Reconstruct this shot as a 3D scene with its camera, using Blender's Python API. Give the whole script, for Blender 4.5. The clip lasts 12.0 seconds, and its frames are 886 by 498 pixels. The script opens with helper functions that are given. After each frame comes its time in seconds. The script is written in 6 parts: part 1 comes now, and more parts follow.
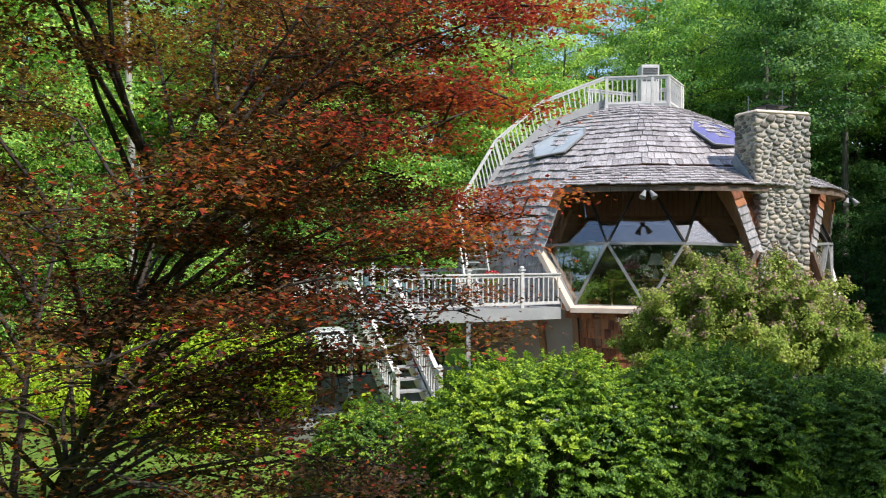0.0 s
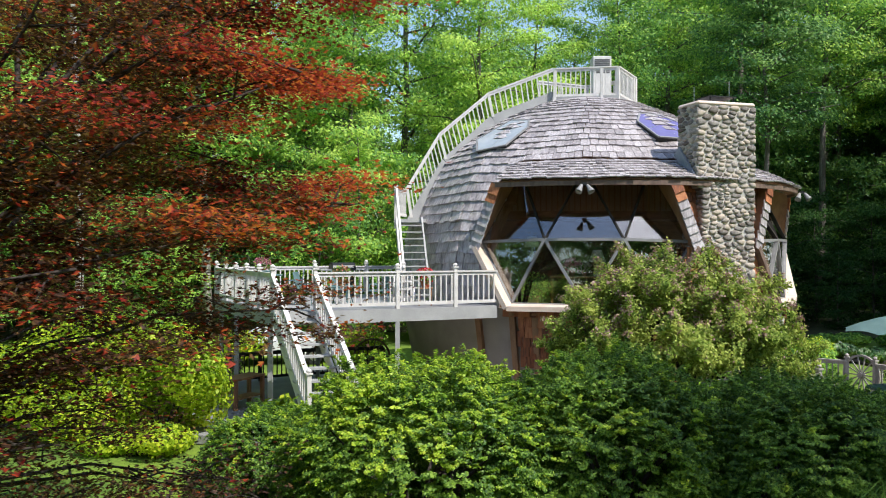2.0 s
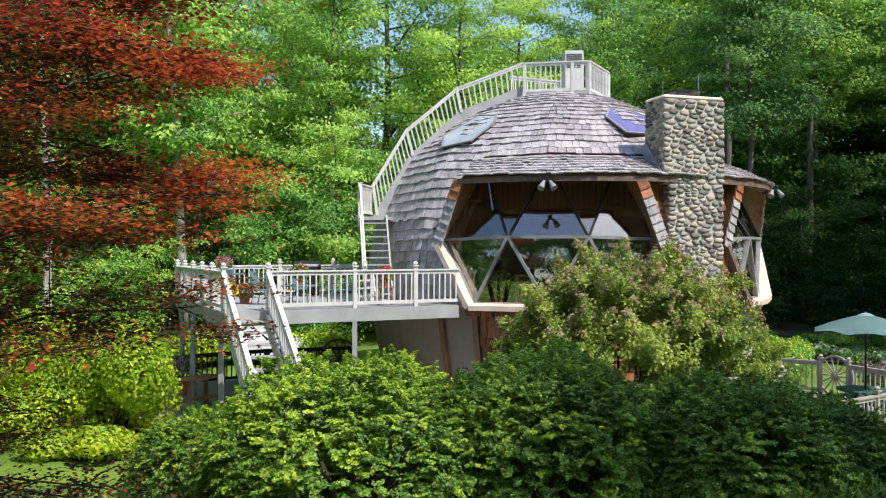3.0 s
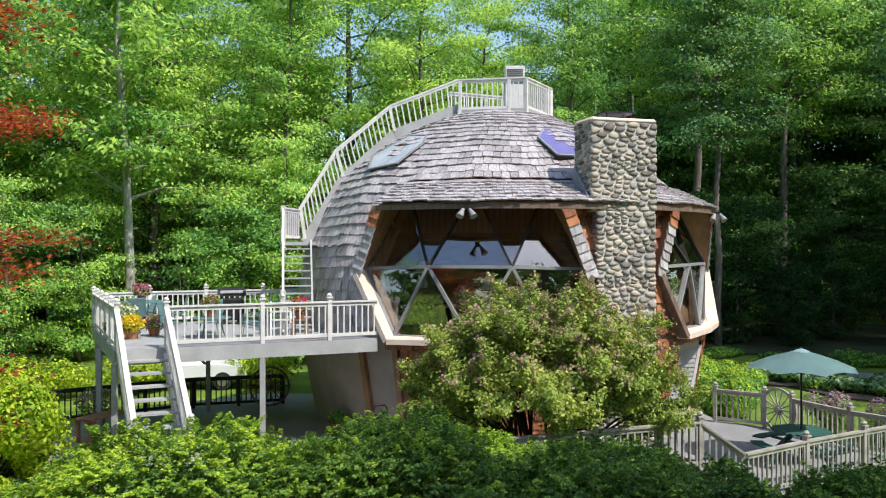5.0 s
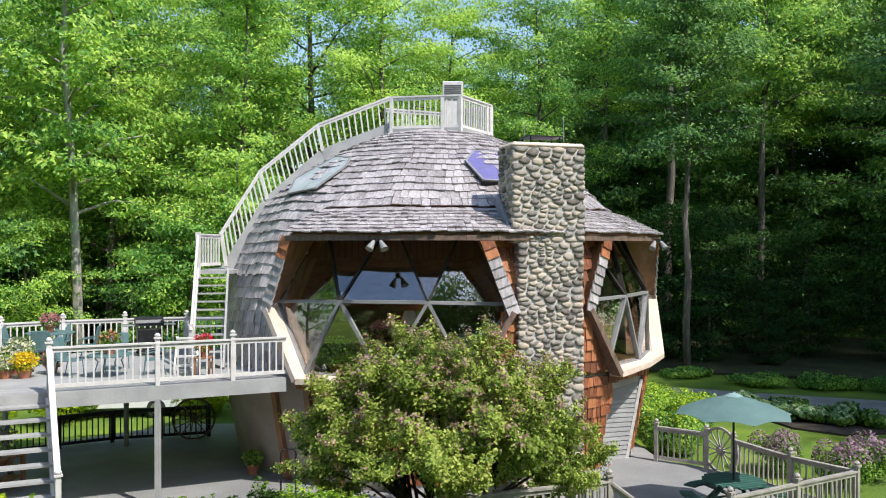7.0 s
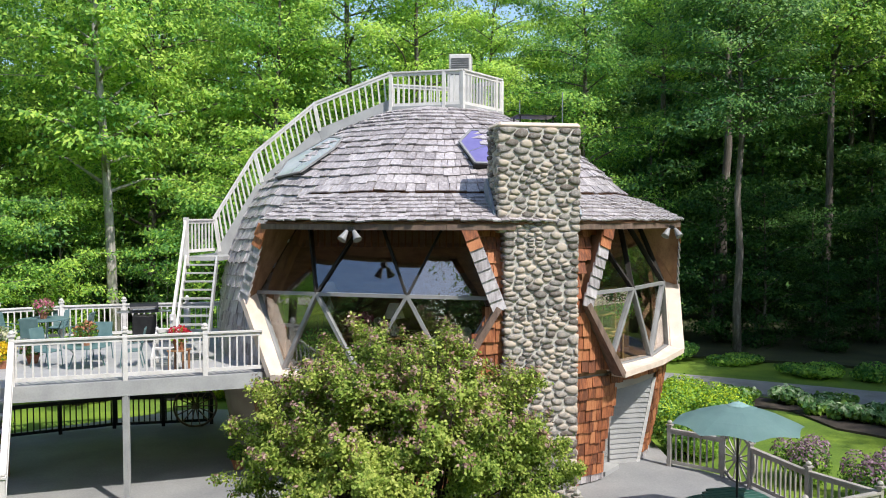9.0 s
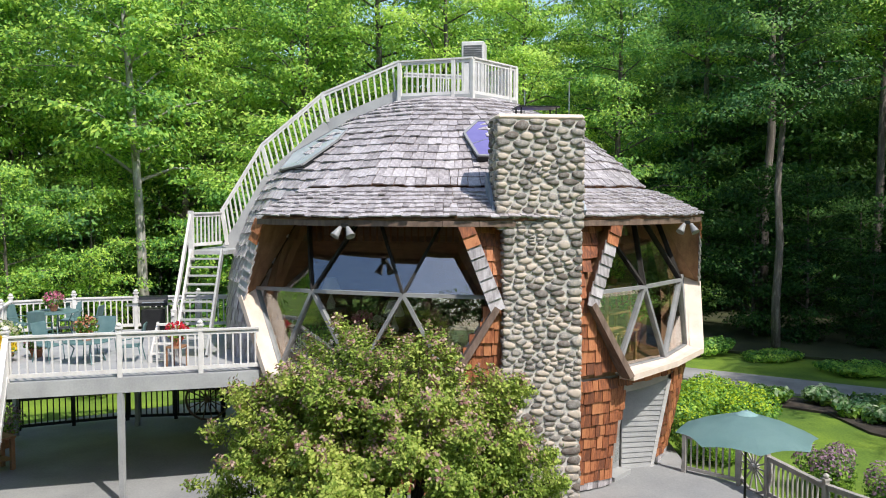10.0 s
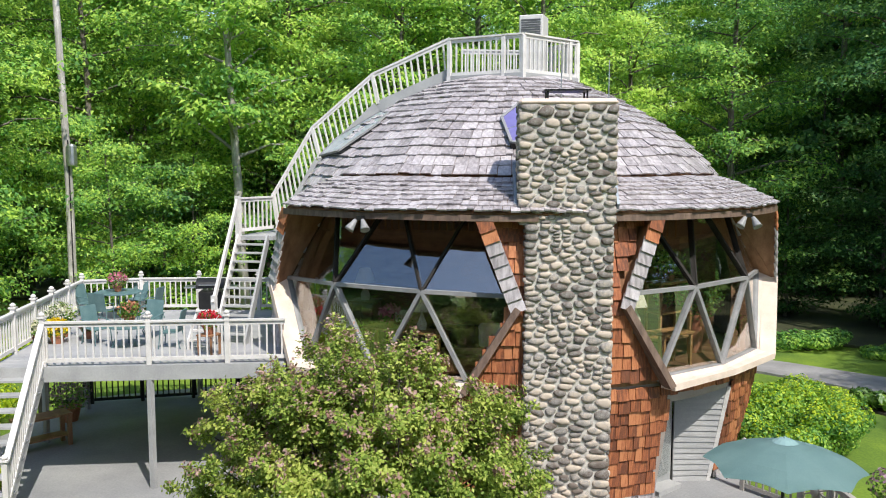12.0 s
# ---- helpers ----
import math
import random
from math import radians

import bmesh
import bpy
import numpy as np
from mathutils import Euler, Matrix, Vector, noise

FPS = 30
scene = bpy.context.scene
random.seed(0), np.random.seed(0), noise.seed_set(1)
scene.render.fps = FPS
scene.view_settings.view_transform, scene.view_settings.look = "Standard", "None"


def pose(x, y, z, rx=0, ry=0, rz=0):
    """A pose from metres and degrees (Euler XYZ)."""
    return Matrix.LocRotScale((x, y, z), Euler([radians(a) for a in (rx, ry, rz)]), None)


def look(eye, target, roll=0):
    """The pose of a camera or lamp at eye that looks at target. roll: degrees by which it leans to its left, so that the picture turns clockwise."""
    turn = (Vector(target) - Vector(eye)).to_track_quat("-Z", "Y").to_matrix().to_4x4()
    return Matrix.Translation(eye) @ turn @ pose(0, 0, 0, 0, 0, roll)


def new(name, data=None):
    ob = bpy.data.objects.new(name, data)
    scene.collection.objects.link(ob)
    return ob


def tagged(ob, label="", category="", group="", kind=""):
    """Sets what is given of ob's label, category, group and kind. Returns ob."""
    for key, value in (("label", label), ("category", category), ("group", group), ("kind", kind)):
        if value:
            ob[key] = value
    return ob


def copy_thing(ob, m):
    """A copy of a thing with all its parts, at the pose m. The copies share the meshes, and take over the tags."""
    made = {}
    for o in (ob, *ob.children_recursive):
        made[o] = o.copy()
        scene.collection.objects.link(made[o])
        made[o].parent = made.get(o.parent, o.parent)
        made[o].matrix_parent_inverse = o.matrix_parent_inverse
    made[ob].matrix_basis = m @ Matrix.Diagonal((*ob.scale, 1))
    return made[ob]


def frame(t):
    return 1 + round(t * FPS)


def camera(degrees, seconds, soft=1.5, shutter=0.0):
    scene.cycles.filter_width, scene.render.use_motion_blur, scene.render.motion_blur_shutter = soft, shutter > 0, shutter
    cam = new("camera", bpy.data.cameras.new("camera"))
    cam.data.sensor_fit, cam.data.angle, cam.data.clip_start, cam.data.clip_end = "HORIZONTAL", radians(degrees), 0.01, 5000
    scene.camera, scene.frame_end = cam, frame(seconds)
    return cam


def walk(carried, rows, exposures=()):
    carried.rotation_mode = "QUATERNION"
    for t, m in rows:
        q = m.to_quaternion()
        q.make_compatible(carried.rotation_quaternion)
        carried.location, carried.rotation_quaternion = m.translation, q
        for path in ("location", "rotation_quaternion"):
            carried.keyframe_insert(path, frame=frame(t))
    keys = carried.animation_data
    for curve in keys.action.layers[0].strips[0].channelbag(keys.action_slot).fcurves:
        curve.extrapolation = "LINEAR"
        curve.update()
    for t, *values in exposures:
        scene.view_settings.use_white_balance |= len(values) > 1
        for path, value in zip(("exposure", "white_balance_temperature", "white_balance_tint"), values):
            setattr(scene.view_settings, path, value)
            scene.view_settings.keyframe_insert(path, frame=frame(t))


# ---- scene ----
cam = camera(55.4, 12.0, soft=1.0, shutter=0.3)
METRES, EYE, TILT, LEAN, TURN = 15.0, 4.2, 0.0, 0.0, 0.0
ROWS = [
    (0.0, 0.0, 0.0, 0.0, 0.0, 0.0, 0.0),
    (0.5, 0.0268, 0.0108, 0.0, -0.01, -0.03, -0.02),
    (1.0, 0.0572, 0.0233, -0.0015, 0.01, -0.03, 0.02),
    (1.5, 0.0889, 0.0378, -0.0022, 0.02, -0.04, 0.01),
    (2.0, 0.1222, 0.0545, -0.0041, 0.03, -0.09, -0.0),
    (2.5, 0.1566, 0.0731, -0.0071, 0.05, -0.07, 0.03),
    (3.0, 0.1916, 0.0917, -0.0079, 0.07, -0.08, 0.02),
    (5.0, 0.3277, 0.1664, 0.0424, 0.08, -0.11, 0.07),
    (5.5, 0.3612, 0.1873, 0.0582, 0.08, -0.11, 0.05),
    (6.0, 0.396, 0.2087, 0.0743, 0.06, -0.09, 0.04),
    (6.5, 0.4314, 0.232, 0.0868, 0.06, -0.09, 0.03),
    (8.5, 0.5737, 0.3283, 0.1188, 3.99, -1.79, -0.01),
    (9.0, 0.6078, 0.3563, 0.1264, 5.87, -2.39, -0.01),
    (9.5, 0.6429, 0.3835, 0.1338, 7.62, -2.93, -0.02),
    (10.0, 0.6786, 0.41, 0.1418, 9.51, -3.46, -0.04),
    (10.5, 0.7145, 0.436, 0.1502, 11.68, -4.03, -0.06),
    (11.0, 0.75, 0.4629, 0.1582, 14.19, -4.63, -0.07),
    (11.5, 0.7858, 0.4908, 0.1665, 16.79, -5.23, -0.05),
    (12.0, 0.821, 0.5196, 0.1754, 19.45, -5.83, -0.05),
]
walk(cam, [(t, pose(0, 0, EYE, TILT, LEAN, TURN) @ pose(METRES * x, METRES * y, METRES * z, 90 + pitch, roll, yaw)) for t, x, y, z, yaw, pitch, roll in ROWS], ((0.0, 0.1, 6300, 10), (12.0, 0.1, 6300, 10)))

# ---- world and sun ----
SUN_EL, SUN_AZ = 53.0, -42.0   # degrees; azimuth counted from +x towards +y
world = bpy.data.worlds.new("sky")
scene.world = world
world.use_nodes = True
wn, wl = world.node_tree.nodes, world.node_tree.links
sky = wn.new("ShaderNodeTexSky")
sky.sky_type = "NISHITA"
sky.sun_disc = False
sky.sun_elevation = radians(SUN_EL)
sky.sun_rotation = radians(90 - SUN_AZ)
wl.new(sky.outputs[0], wn["Background"].inputs[0])
wn["Background"].inputs[1].default_value = 0.2
sun = new("sun", bpy.data.lights.new("sun", "SUN"))
sun.data.energy, sun.data.angle, sun.data.color = 5.0, radians(0.5), (1.0, 0.95, 0.86)
sun.matrix_world = look((math.cos(radians(SUN_AZ)) * 60, math.sin(radians(SUN_AZ)) * 60, 60 * math.tan(radians(SUN_EL))), (0, 0, 0))


# ---- materials ----
def material(name, c1, c2, scale=6.0, rough=0.7, bump=0.2, fine=60.0, stretch=(1, 1, 1), metal=0.0, c3=None, island=0.0, objrand=0.0, spec=0.5, translucent=0.0, coords="Object"):
    m = bpy.data.materials.new(name)
    m.use_nodes = True
    n, l = m.node_tree.nodes, m.node_tree.links
    b = n["Principled BSDF"]
    b.inputs["Roughness"].default_value = rough
    b.inputs["Metallic"].default_value = metal
    b.inputs["Specular IOR Level"].default_value = spec
    tc = n.new("ShaderNodeTexCoord")
    mp = n.new("ShaderNodeMapping")
    mp.inputs["Scale"].default_value = stretch
    l.new(tc.outputs[coords], mp.inputs[0])
    big, small = n.new("ShaderNodeTexNoise"), n.new("ShaderNodeTexNoise")
    big.inputs["Scale"].default_value, big.inputs["Detail"].default_value = scale, 4
    small.inputs["Scale"].default_value, small.inputs["Detail"].default_value = fine, 3
    l.new(mp.outputs[0], big.inputs[0])
    l.new(mp.outputs[0], small.inputs[0])
    add = n.new("ShaderNodeMath")
    add.operation = "MULTIPLY_ADD"
    l.new(small.outputs[0], add.inputs[0])
    add.inputs[1].default_value = 0.5
    l.new(big.outputs[0], add.inputs[2])
    last = add.outputs[0]
    for kind, amount in (("island", island), ("object", objrand)):
        if amount:
            src = n.new("ShaderNodeNewGeometry") if kind == "island" else n.new("ShaderNodeObjectInfo")
            out = src.outputs["Random Per Island"] if kind == "island" else src.outputs["Random"]
            a = n.new("ShaderNodeMath")
            a.operation = "MULTIPLY_ADD"
            l.new(out, a.inputs[0])
            a.inputs[1].default_value = amount
            l.new(last, a.inputs[2])
            s = n.new("ShaderNodeMath")
            s.operation = "SUBTRACT"
            l.new(a.outputs[0], s.inputs[0])
            s.inputs[1].default_value = amount / 2
            last = s.outputs[0]
    ramp = n.new("ShaderNodeValToRGB")
    ramp.color_ramp.elements[0].position, ramp.color_ramp.elements[1].position = 0.5, 1.0
    ramp.color_ramp.elements[0].color, ramp.color_ramp.elements[1].color = (*c1, 1), (*c2, 1)
    if c3:
        e = ramp.color_ramp.elements.new(0.75)
        e.color = (*c3, 1)
    l.new(last, ramp.inputs[0])
    l.new(ramp.outputs[0], b.inputs["Base Color"])
    if bump:
        bp = n.new("ShaderNodeBump")
        bp.inputs["Strength"].default_value, bp.inputs["Distance"].default_value = bump, 0.02
        l.new(add.outputs[0], bp.inputs["Height"])
        l.new(bp.outputs[0], b.inputs["Normal"])
    if translucent:
        t = n.new("ShaderNodeBsdfTranslucent")
        l.new(ramp.outputs[0], t.inputs[0])
        mix = n.new("ShaderNodeMixShader")
        mix.inputs[0].default_value = translucent
        l.new(b.outputs[0], mix.inputs[1])
        l.new(t.outputs[0], mix.inputs[2])
        l.new(mix.outputs[0], n["Material Output"].inputs[0])
    return m


def glass(name, base=0.08, tint=(0.95, 0.97, 0.96)):
    m = bpy.data.materials.new(name)
    m.use_nodes = True
    n, l = m.node_tree.nodes, m.node_tree.links
    n.remove(n["Principled BSDF"])
    t, g, f, mix = n.new("ShaderNodeBsdfTransparent"), n.new("ShaderNodeBsdfGlossy"), n.new("ShaderNodeLayerWeight"), n.new("ShaderNodeMixShader")
    t.inputs[0].default_value = (*tint, 1)
    g.inputs["Roughness"].default_value = 0.0
    pw, ma = n.new("ShaderNodeMath"), n.new("ShaderNodeMath")
    pw.operation, ma.operation = "POWER", "MULTIPLY_ADD"
    l.new(f.outputs["Facing"], pw.inputs[0])
    pw.inputs[1].default_value = 4.0
    l.new(pw.outputs[0], ma.inputs[0])
    ma.inputs[1].default_value, ma.inputs[2].default_value = 0.9, base
    l.new(ma.outputs[0], mix.inputs[0])
    l.new(t.outputs[0], mix.inputs[1])
    l.new(g.outputs[0], mix.inputs[2])
    l.new(mix.outputs[0], n["Material Output"].inputs[0])
    return m


M_WHITE = material("white_paint", (0.56, 0.53, 0.50), (0.76, 0.73, 0.70), 3, 0.5, 0.1, 40)
# old white paint, darkened further for the shaded side of the terrace rails
M_OLDWHITESHADE = material("old_white_paint_shaded", (0.24, 0.22, 0.20), (0.46, 0.42, 0.38), 3, 0.6, 0.2, 40)
M_GREYPAINT = material("grey_paint", (0.30, 0.30, 0.30), (0.42, 0.42, 0.41), 2, 0.6, 0.1, 30)
M_DECK = material("deck_boards", (0.30, 0.30, 0.31), (0.41, 0.40, 0.40), 1.5, 0.6, 0.15, 30, objrand=0.3)
M_PATIO = material("patio_concrete", (0.20, 0.20, 0.205), (0.32, 0.315, 0.31), 0.6, 0.8, 0.1, 25)
M_SHAKE = material("weathered_shake", (0.22, 0.195, 0.195), (0.60, 0.555, 0.56), 2.2, 0.40, 0.5, 30, (6, 6, 1), c3=(0.42, 0.375, 0.38), objrand=0.3, spec=0.8)
M_SHAKE_FIELD = material("field_of_weathered_shake", (0.22, 0.195, 0.195), (0.60, 0.555, 0.56), 2.2, 0.40, 0.5, 30, (6, 6, 1), c3=(0.42, 0.375, 0.38), island=0.3, spec=0.8)
M_RED = material("cedar_shingle", (0.14, 0.05, 0.025), (0.50, 0.20, 0.085), 2.5, 0.7, 0.4, 30, (8, 8, 1), c3=(0.33, 0.105, 0.04), objrand=0.5)
M_RED_FIELD = material("field_of_cedar_shingle", (0.14, 0.05, 0.025), (0.50, 0.20, 0.085), 2.5, 0.7, 0.4, 30, (8, 8, 1), c3=(0.33, 0.105, 0.04), island=0.5)
M_CEDAR = material("cedar_board", (0.20, 0.095, 0.045), (0.40, 0.21, 0.11), 2, 0.6, 0.2, 25, (3, 3, 1))
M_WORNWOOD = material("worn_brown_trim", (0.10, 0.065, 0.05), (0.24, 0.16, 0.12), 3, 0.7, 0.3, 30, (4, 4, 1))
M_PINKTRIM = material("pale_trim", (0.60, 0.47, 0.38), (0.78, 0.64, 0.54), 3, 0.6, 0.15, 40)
M_STONE = material("field_stone", (0.15, 0.12, 0.10), (0.50, 0.415, 0.335), 7, 0.85, 0.5, 45, c3=(0.28, 0.26, 0.24), objrand=0.6)
M_STONE_FIELD = material("field_of_field_stone", (0.15, 0.12, 0.10), (0.50, 0.415, 0.335), 7, 0.85, 0.5, 45, c3=(0.28, 0.26, 0.24), island=0.6)
M_MORTAR = material("mortar", (0.44, 0.41, 0.37), (0.62, 0.58, 0.53), 8, 0.95, 0.5, 60)
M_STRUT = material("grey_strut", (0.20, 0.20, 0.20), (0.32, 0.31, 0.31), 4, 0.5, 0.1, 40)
# the same strut, darkened as the shade under the eave
M_SHADEDSTRUT = material("shaded_strut", (0.016, 0.014, 0.012), (0.04, 0.034, 0.03), 4, 0.8, 0.1, 40, spec=0.28)
M_GLASS = glass("window_glass", 0.2)
# skylight panes: the reflected sky is painted as their base colour
M_SKYGLASS = material("violet_sky_glass", (0.15, 0.135, 0.33), (0.21, 0.185, 0.41), 1.0, 0.12, 0, 8)
M_PALESKYGLASS = material("pale_sky_glass", (0.34, 0.38, 0.42), (0.48, 0.52, 0.55), 1.5, 0.12, 0, 8)
M_STUCCO = material("stucco", (0.30, 0.25, 0.22), (0.42, 0.36, 0.32), 1.5, 0.9, 0.3, 50)
M_SIDING = material("grey_siding", (0.30, 0.30, 0.30), (0.42, 0.41, 0.40), 2, 0.6, 0.1, 30)
M_INWOOD = material("interior_wood", (0.10, 0.05, 0.025), (0.26, 0.14, 0.07), 3, 0.5, 0.1, 30, (1, 1, 4))
M_INWALL = material("interior_wall", (0.36, 0.27, 0.20), (0.48, 0.38, 0.30), 2, 0.8, 0.1, 30)
M_GRASS = material("lawn", (0.06, 0.12, 0.012), (0.22, 0.31, 0.022), 0.5, 0.9, 0.5, 18, c3=(0.12, 0.195, 0.016))
M_SOIL = material("soil", (0.03, 0.024, 0.018), (0.08, 0.06, 0.045), 2, 0.95, 0.5, 30)
M_BARK = material("bark", (0.09, 0.078, 0.066), (0.30, 0.265, 0.23), 3, 0.9, 0.6, 25, (3, 3, 0.6), c3=(0.12, 0.10, 0.085))
M_PALEBARK = material("pale_bark", (0.30, 0.28, 0.26), (0.66, 0.62, 0.58), 2, 0.9, 0.5, 20, (3, 3, 0.6), c3=(0.36, 0.33, 0.30))
M_DARKBARK = material("dark_bark", (0.018, 0.014, 0.012), (0.07, 0.055, 0.045), 4, 0.9, 0.5, 25, (3, 3, 0.6))
M_LEAF = material("forest_leaf", (0.12, 0.29, 0.07), (0.58, 0.76, 0.13), 0.25, 0.5, 0, 1.0, c3=(0.32, 0.55, 0.095), island=0.55, objrand=0.25, translucent=0.45, spec=0.28)
# forest leaf darkened: the deep shade of the woods is in its colour
M_LEAFSHADE = material("shaded_leaf", (0.05, 0.15, 0.05), (0.28, 0.46, 0.10), 0.3, 0.5, 0, 1.0, c3=(0.13, 0.275, 0.068), island=0.5, objrand=0.2, translucent=0.4, spec=0.28)
# near-black green: heavy understorey shade put into the leaf colour
M_HEMLOCKSHADE = material("shaded_hemlock_leaf", (0.014, 0.05, 0.016), (0.075, 0.16, 0.035), 0.3, 0.6, 0, 1.0, c3=(0.035, 0.09, 0.022), island=0.5, objrand=0.2, translucent=0.2, spec=0.08)
M_FLOOR = material("forest_litter", (0.025, 0.03, 0.012), (0.08, 0.085, 0.03), 0.6, 0.95, 0.5, 20)
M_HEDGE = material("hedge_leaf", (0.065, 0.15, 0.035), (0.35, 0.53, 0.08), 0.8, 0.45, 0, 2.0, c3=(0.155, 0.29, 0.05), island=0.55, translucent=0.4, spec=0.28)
# lighter copy of the hedge leaf: sunlight put into the colour of the tips
M_HEDGELIT = material("hedge_sunlit_leaf", (0.20, 0.37, 0.035), (0.64, 0.76, 0.08), 0.8, 0.45, 0, 2.0, c3=(0.38, 0.56, 0.05), island=0.55, translucent=0.4, spec=0.28)
M_HOSTA = material("hosta_leaf", (0.10, 0.24, 0.08), (0.62, 0.68, 0.46), 6, 0.5, 0, 20.0, c3=(0.26, 0.42, 0.16), island=0.5, translucent=0.3, spec=0.28)
M_LIME = material("lime_leaf", (0.20, 0.34, 0.018), (0.66, 0.73, 0.05), 0.8, 0.5, 0, 2.0, c3=(0.42, 0.56, 0.03), island=0.55, translucent=0.4, spec=0.28)
M_SHRUB = material("shrub_leaf", (0.14, 0.22, 0.04), (0.58, 0.63, 0.16), 0.7, 0.5, 0, 2.0, c3=(0.33, 0.44, 0.08), island=0.5, translucent=0.4, spec=0.14)
M_SHRUBTIP = material("shrub_tip", (0.28, 0.15, 0.12), (0.58, 0.40, 0.34), 2, 0.6, 0, 4.0, island=0.5, translucent=0.3, spec=0.28)
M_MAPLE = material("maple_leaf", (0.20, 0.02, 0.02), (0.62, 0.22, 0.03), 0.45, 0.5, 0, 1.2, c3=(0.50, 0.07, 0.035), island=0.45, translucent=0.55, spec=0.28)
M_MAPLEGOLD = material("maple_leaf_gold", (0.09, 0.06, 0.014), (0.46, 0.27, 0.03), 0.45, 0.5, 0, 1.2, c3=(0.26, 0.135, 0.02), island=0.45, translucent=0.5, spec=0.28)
# darker copy of the maple leaf: shade put into the inner leaves' colour
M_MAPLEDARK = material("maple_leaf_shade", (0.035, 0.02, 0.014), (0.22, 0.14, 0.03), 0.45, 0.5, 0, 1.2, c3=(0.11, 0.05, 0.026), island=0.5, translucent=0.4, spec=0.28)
M_UMB = material("umbrella_cloth", (0.22, 0.36, 0.36), (0.31, 0.46, 0.45), 1.5, 0.8, 0.05, 60, translucent=0.2)
M_GREENPAINT = material("green_paint", (0.015, 0.07, 0.055), (0.04, 0.12, 0.095), 3, 0.5, 0.1, 30)
M_TEAL = material("teal_mesh", (0.07, 0.14, 0.145), (0.13, 0.21, 0.21), 4, 0.5, 0.1, 60)
M_BLACK = material("black_metal", (0.012, 0.012, 0.013), (0.03, 0.03, 0.03), 6, 0.4, 0.1, 50, metal=0.3)
M_STEEL = material("steel", (0.4, 0.4, 0.41), (0.6, 0.6, 0.6), 6, 0.35, 0.05, 50, metal=0.9)
M_LEAD = material("lead_sheet", (0.20, 0.23, 0.27), (0.34, 0.38, 0.43), 4, 0.5, 0.1, 30, metal=0.4)
M_TERRA = material("terracotta", (0.32, 0.12, 0.06), (0.46, 0.20, 0.11), 5, 0.8, 0.2, 40)
M_REDFLOWER = material("red_petal", (0.45, 0.012, 0.02), (0.75, 0.05, 0.09), 8, 0.5, 0, 30, island=0.5, translucent=0.3, spec=0.28)
M_PINKFLOWER = material("pink_petal", (0.55, 0.10, 0.22), (0.8, 0.35, 0.42), 8, 0.5, 0, 30, island=0.5, translucent=0.3, spec=0.28)
M_YELLOWFLOWER = material("yellow_petal", (0.7, 0.45, 0.01), (0.85, 0.68, 0.04), 8, 0.5, 0, 30, island=0.5, translucent=0.3, spec=0.28)
M_CREAMFLOWER = material("cream_petal", (0.6, 0.58, 0.35), (0.8, 0.78, 0.6), 8, 0.5, 0, 30, island=0.5, translucent=0.3, spec=0.28)
M_PURPLE = material("mauve_petal", (0.22, 0.12, 0.17), (0.45, 0.30, 0.38), 8, 0.5, 0, 30, island=0.5, translucent=0.3, spec=0.28)
M_GRAVEL = material("gravel_drive", (0.20, 0.19, 0.19), (0.34, 0.325, 0.32), 1.2, 0.95, 0.4, 30)
M_CARPAINT = material("white_car_paint", (0.72, 0.72, 0.73), (0.8, 0.8, 0.8), 1, 0.2, 0, 10)
M_RUBBER = material("rubber", (0.012, 0.012, 0.012), (0.03, 0.03, 0.03), 5, 0.8, 0.1, 40)
M_CREAM = material("cream_cloth", (0.55, 0.48, 0.38), (0.72, 0.65, 0.54), 4, 0.8, 0.1, 60)
M_PINE = material("pine_furniture", (0.30, 0.16, 0.06), (0.48, 0.28, 0.12), 3, 0.45, 0.1, 30, (1, 1, 4))


# ---- mesh helpers ----
def finish(bm, mat, name="mesh", smooth=False):
    me = bpy.data.meshes.new(name)
    bm.normal_update()
    bm.to_mesh(me)
    bm.free()
    for m in mat if isinstance(mat, (list, tuple)) else [mat]:
        me.materials.append(m)
    if smooth:
        me.polygons.foreach_set("use_smooth", [True] * len(me.polygons))
    return me


def part(name, bm, mat, parent=None, label="", smooth=False, m=None):
    me = bm if isinstance(bm, bpy.types.Mesh) else finish(bm, mat, name, smooth)
    ob = new(name, me)
    if parent is not None:
        ob.parent = parent
    if m is not None:
        ob.matrix_basis = m
    return tagged(ob, label)


def thing(name, label, category, x=0, y=0, z=0, rz=0, group="", kind=""):
    ob = new(name)
    ob.empty_display_size = 0.1
    ob.matrix_basis = pose(x, y, z, 0, 0, rz)
    return tagged(ob, label, category, group, kind)


def box(bm, size, at=(0, 0, 0), rot=None, bevel=0.0):
    m = Matrix.Translation(at) @ (rot.to_4x4() if rot else Matrix()) @ Matrix.Diagonal((*size, 1))
    made = bmesh.ops.create_cube(bm, size=1, matrix=m)
    if bevel:
        es = list({e for v in made["verts"] for e in v.link_edges})
        bmesh.ops.bevel(bm, geom=es, offset=bevel, segments=1, affect="EDGES")


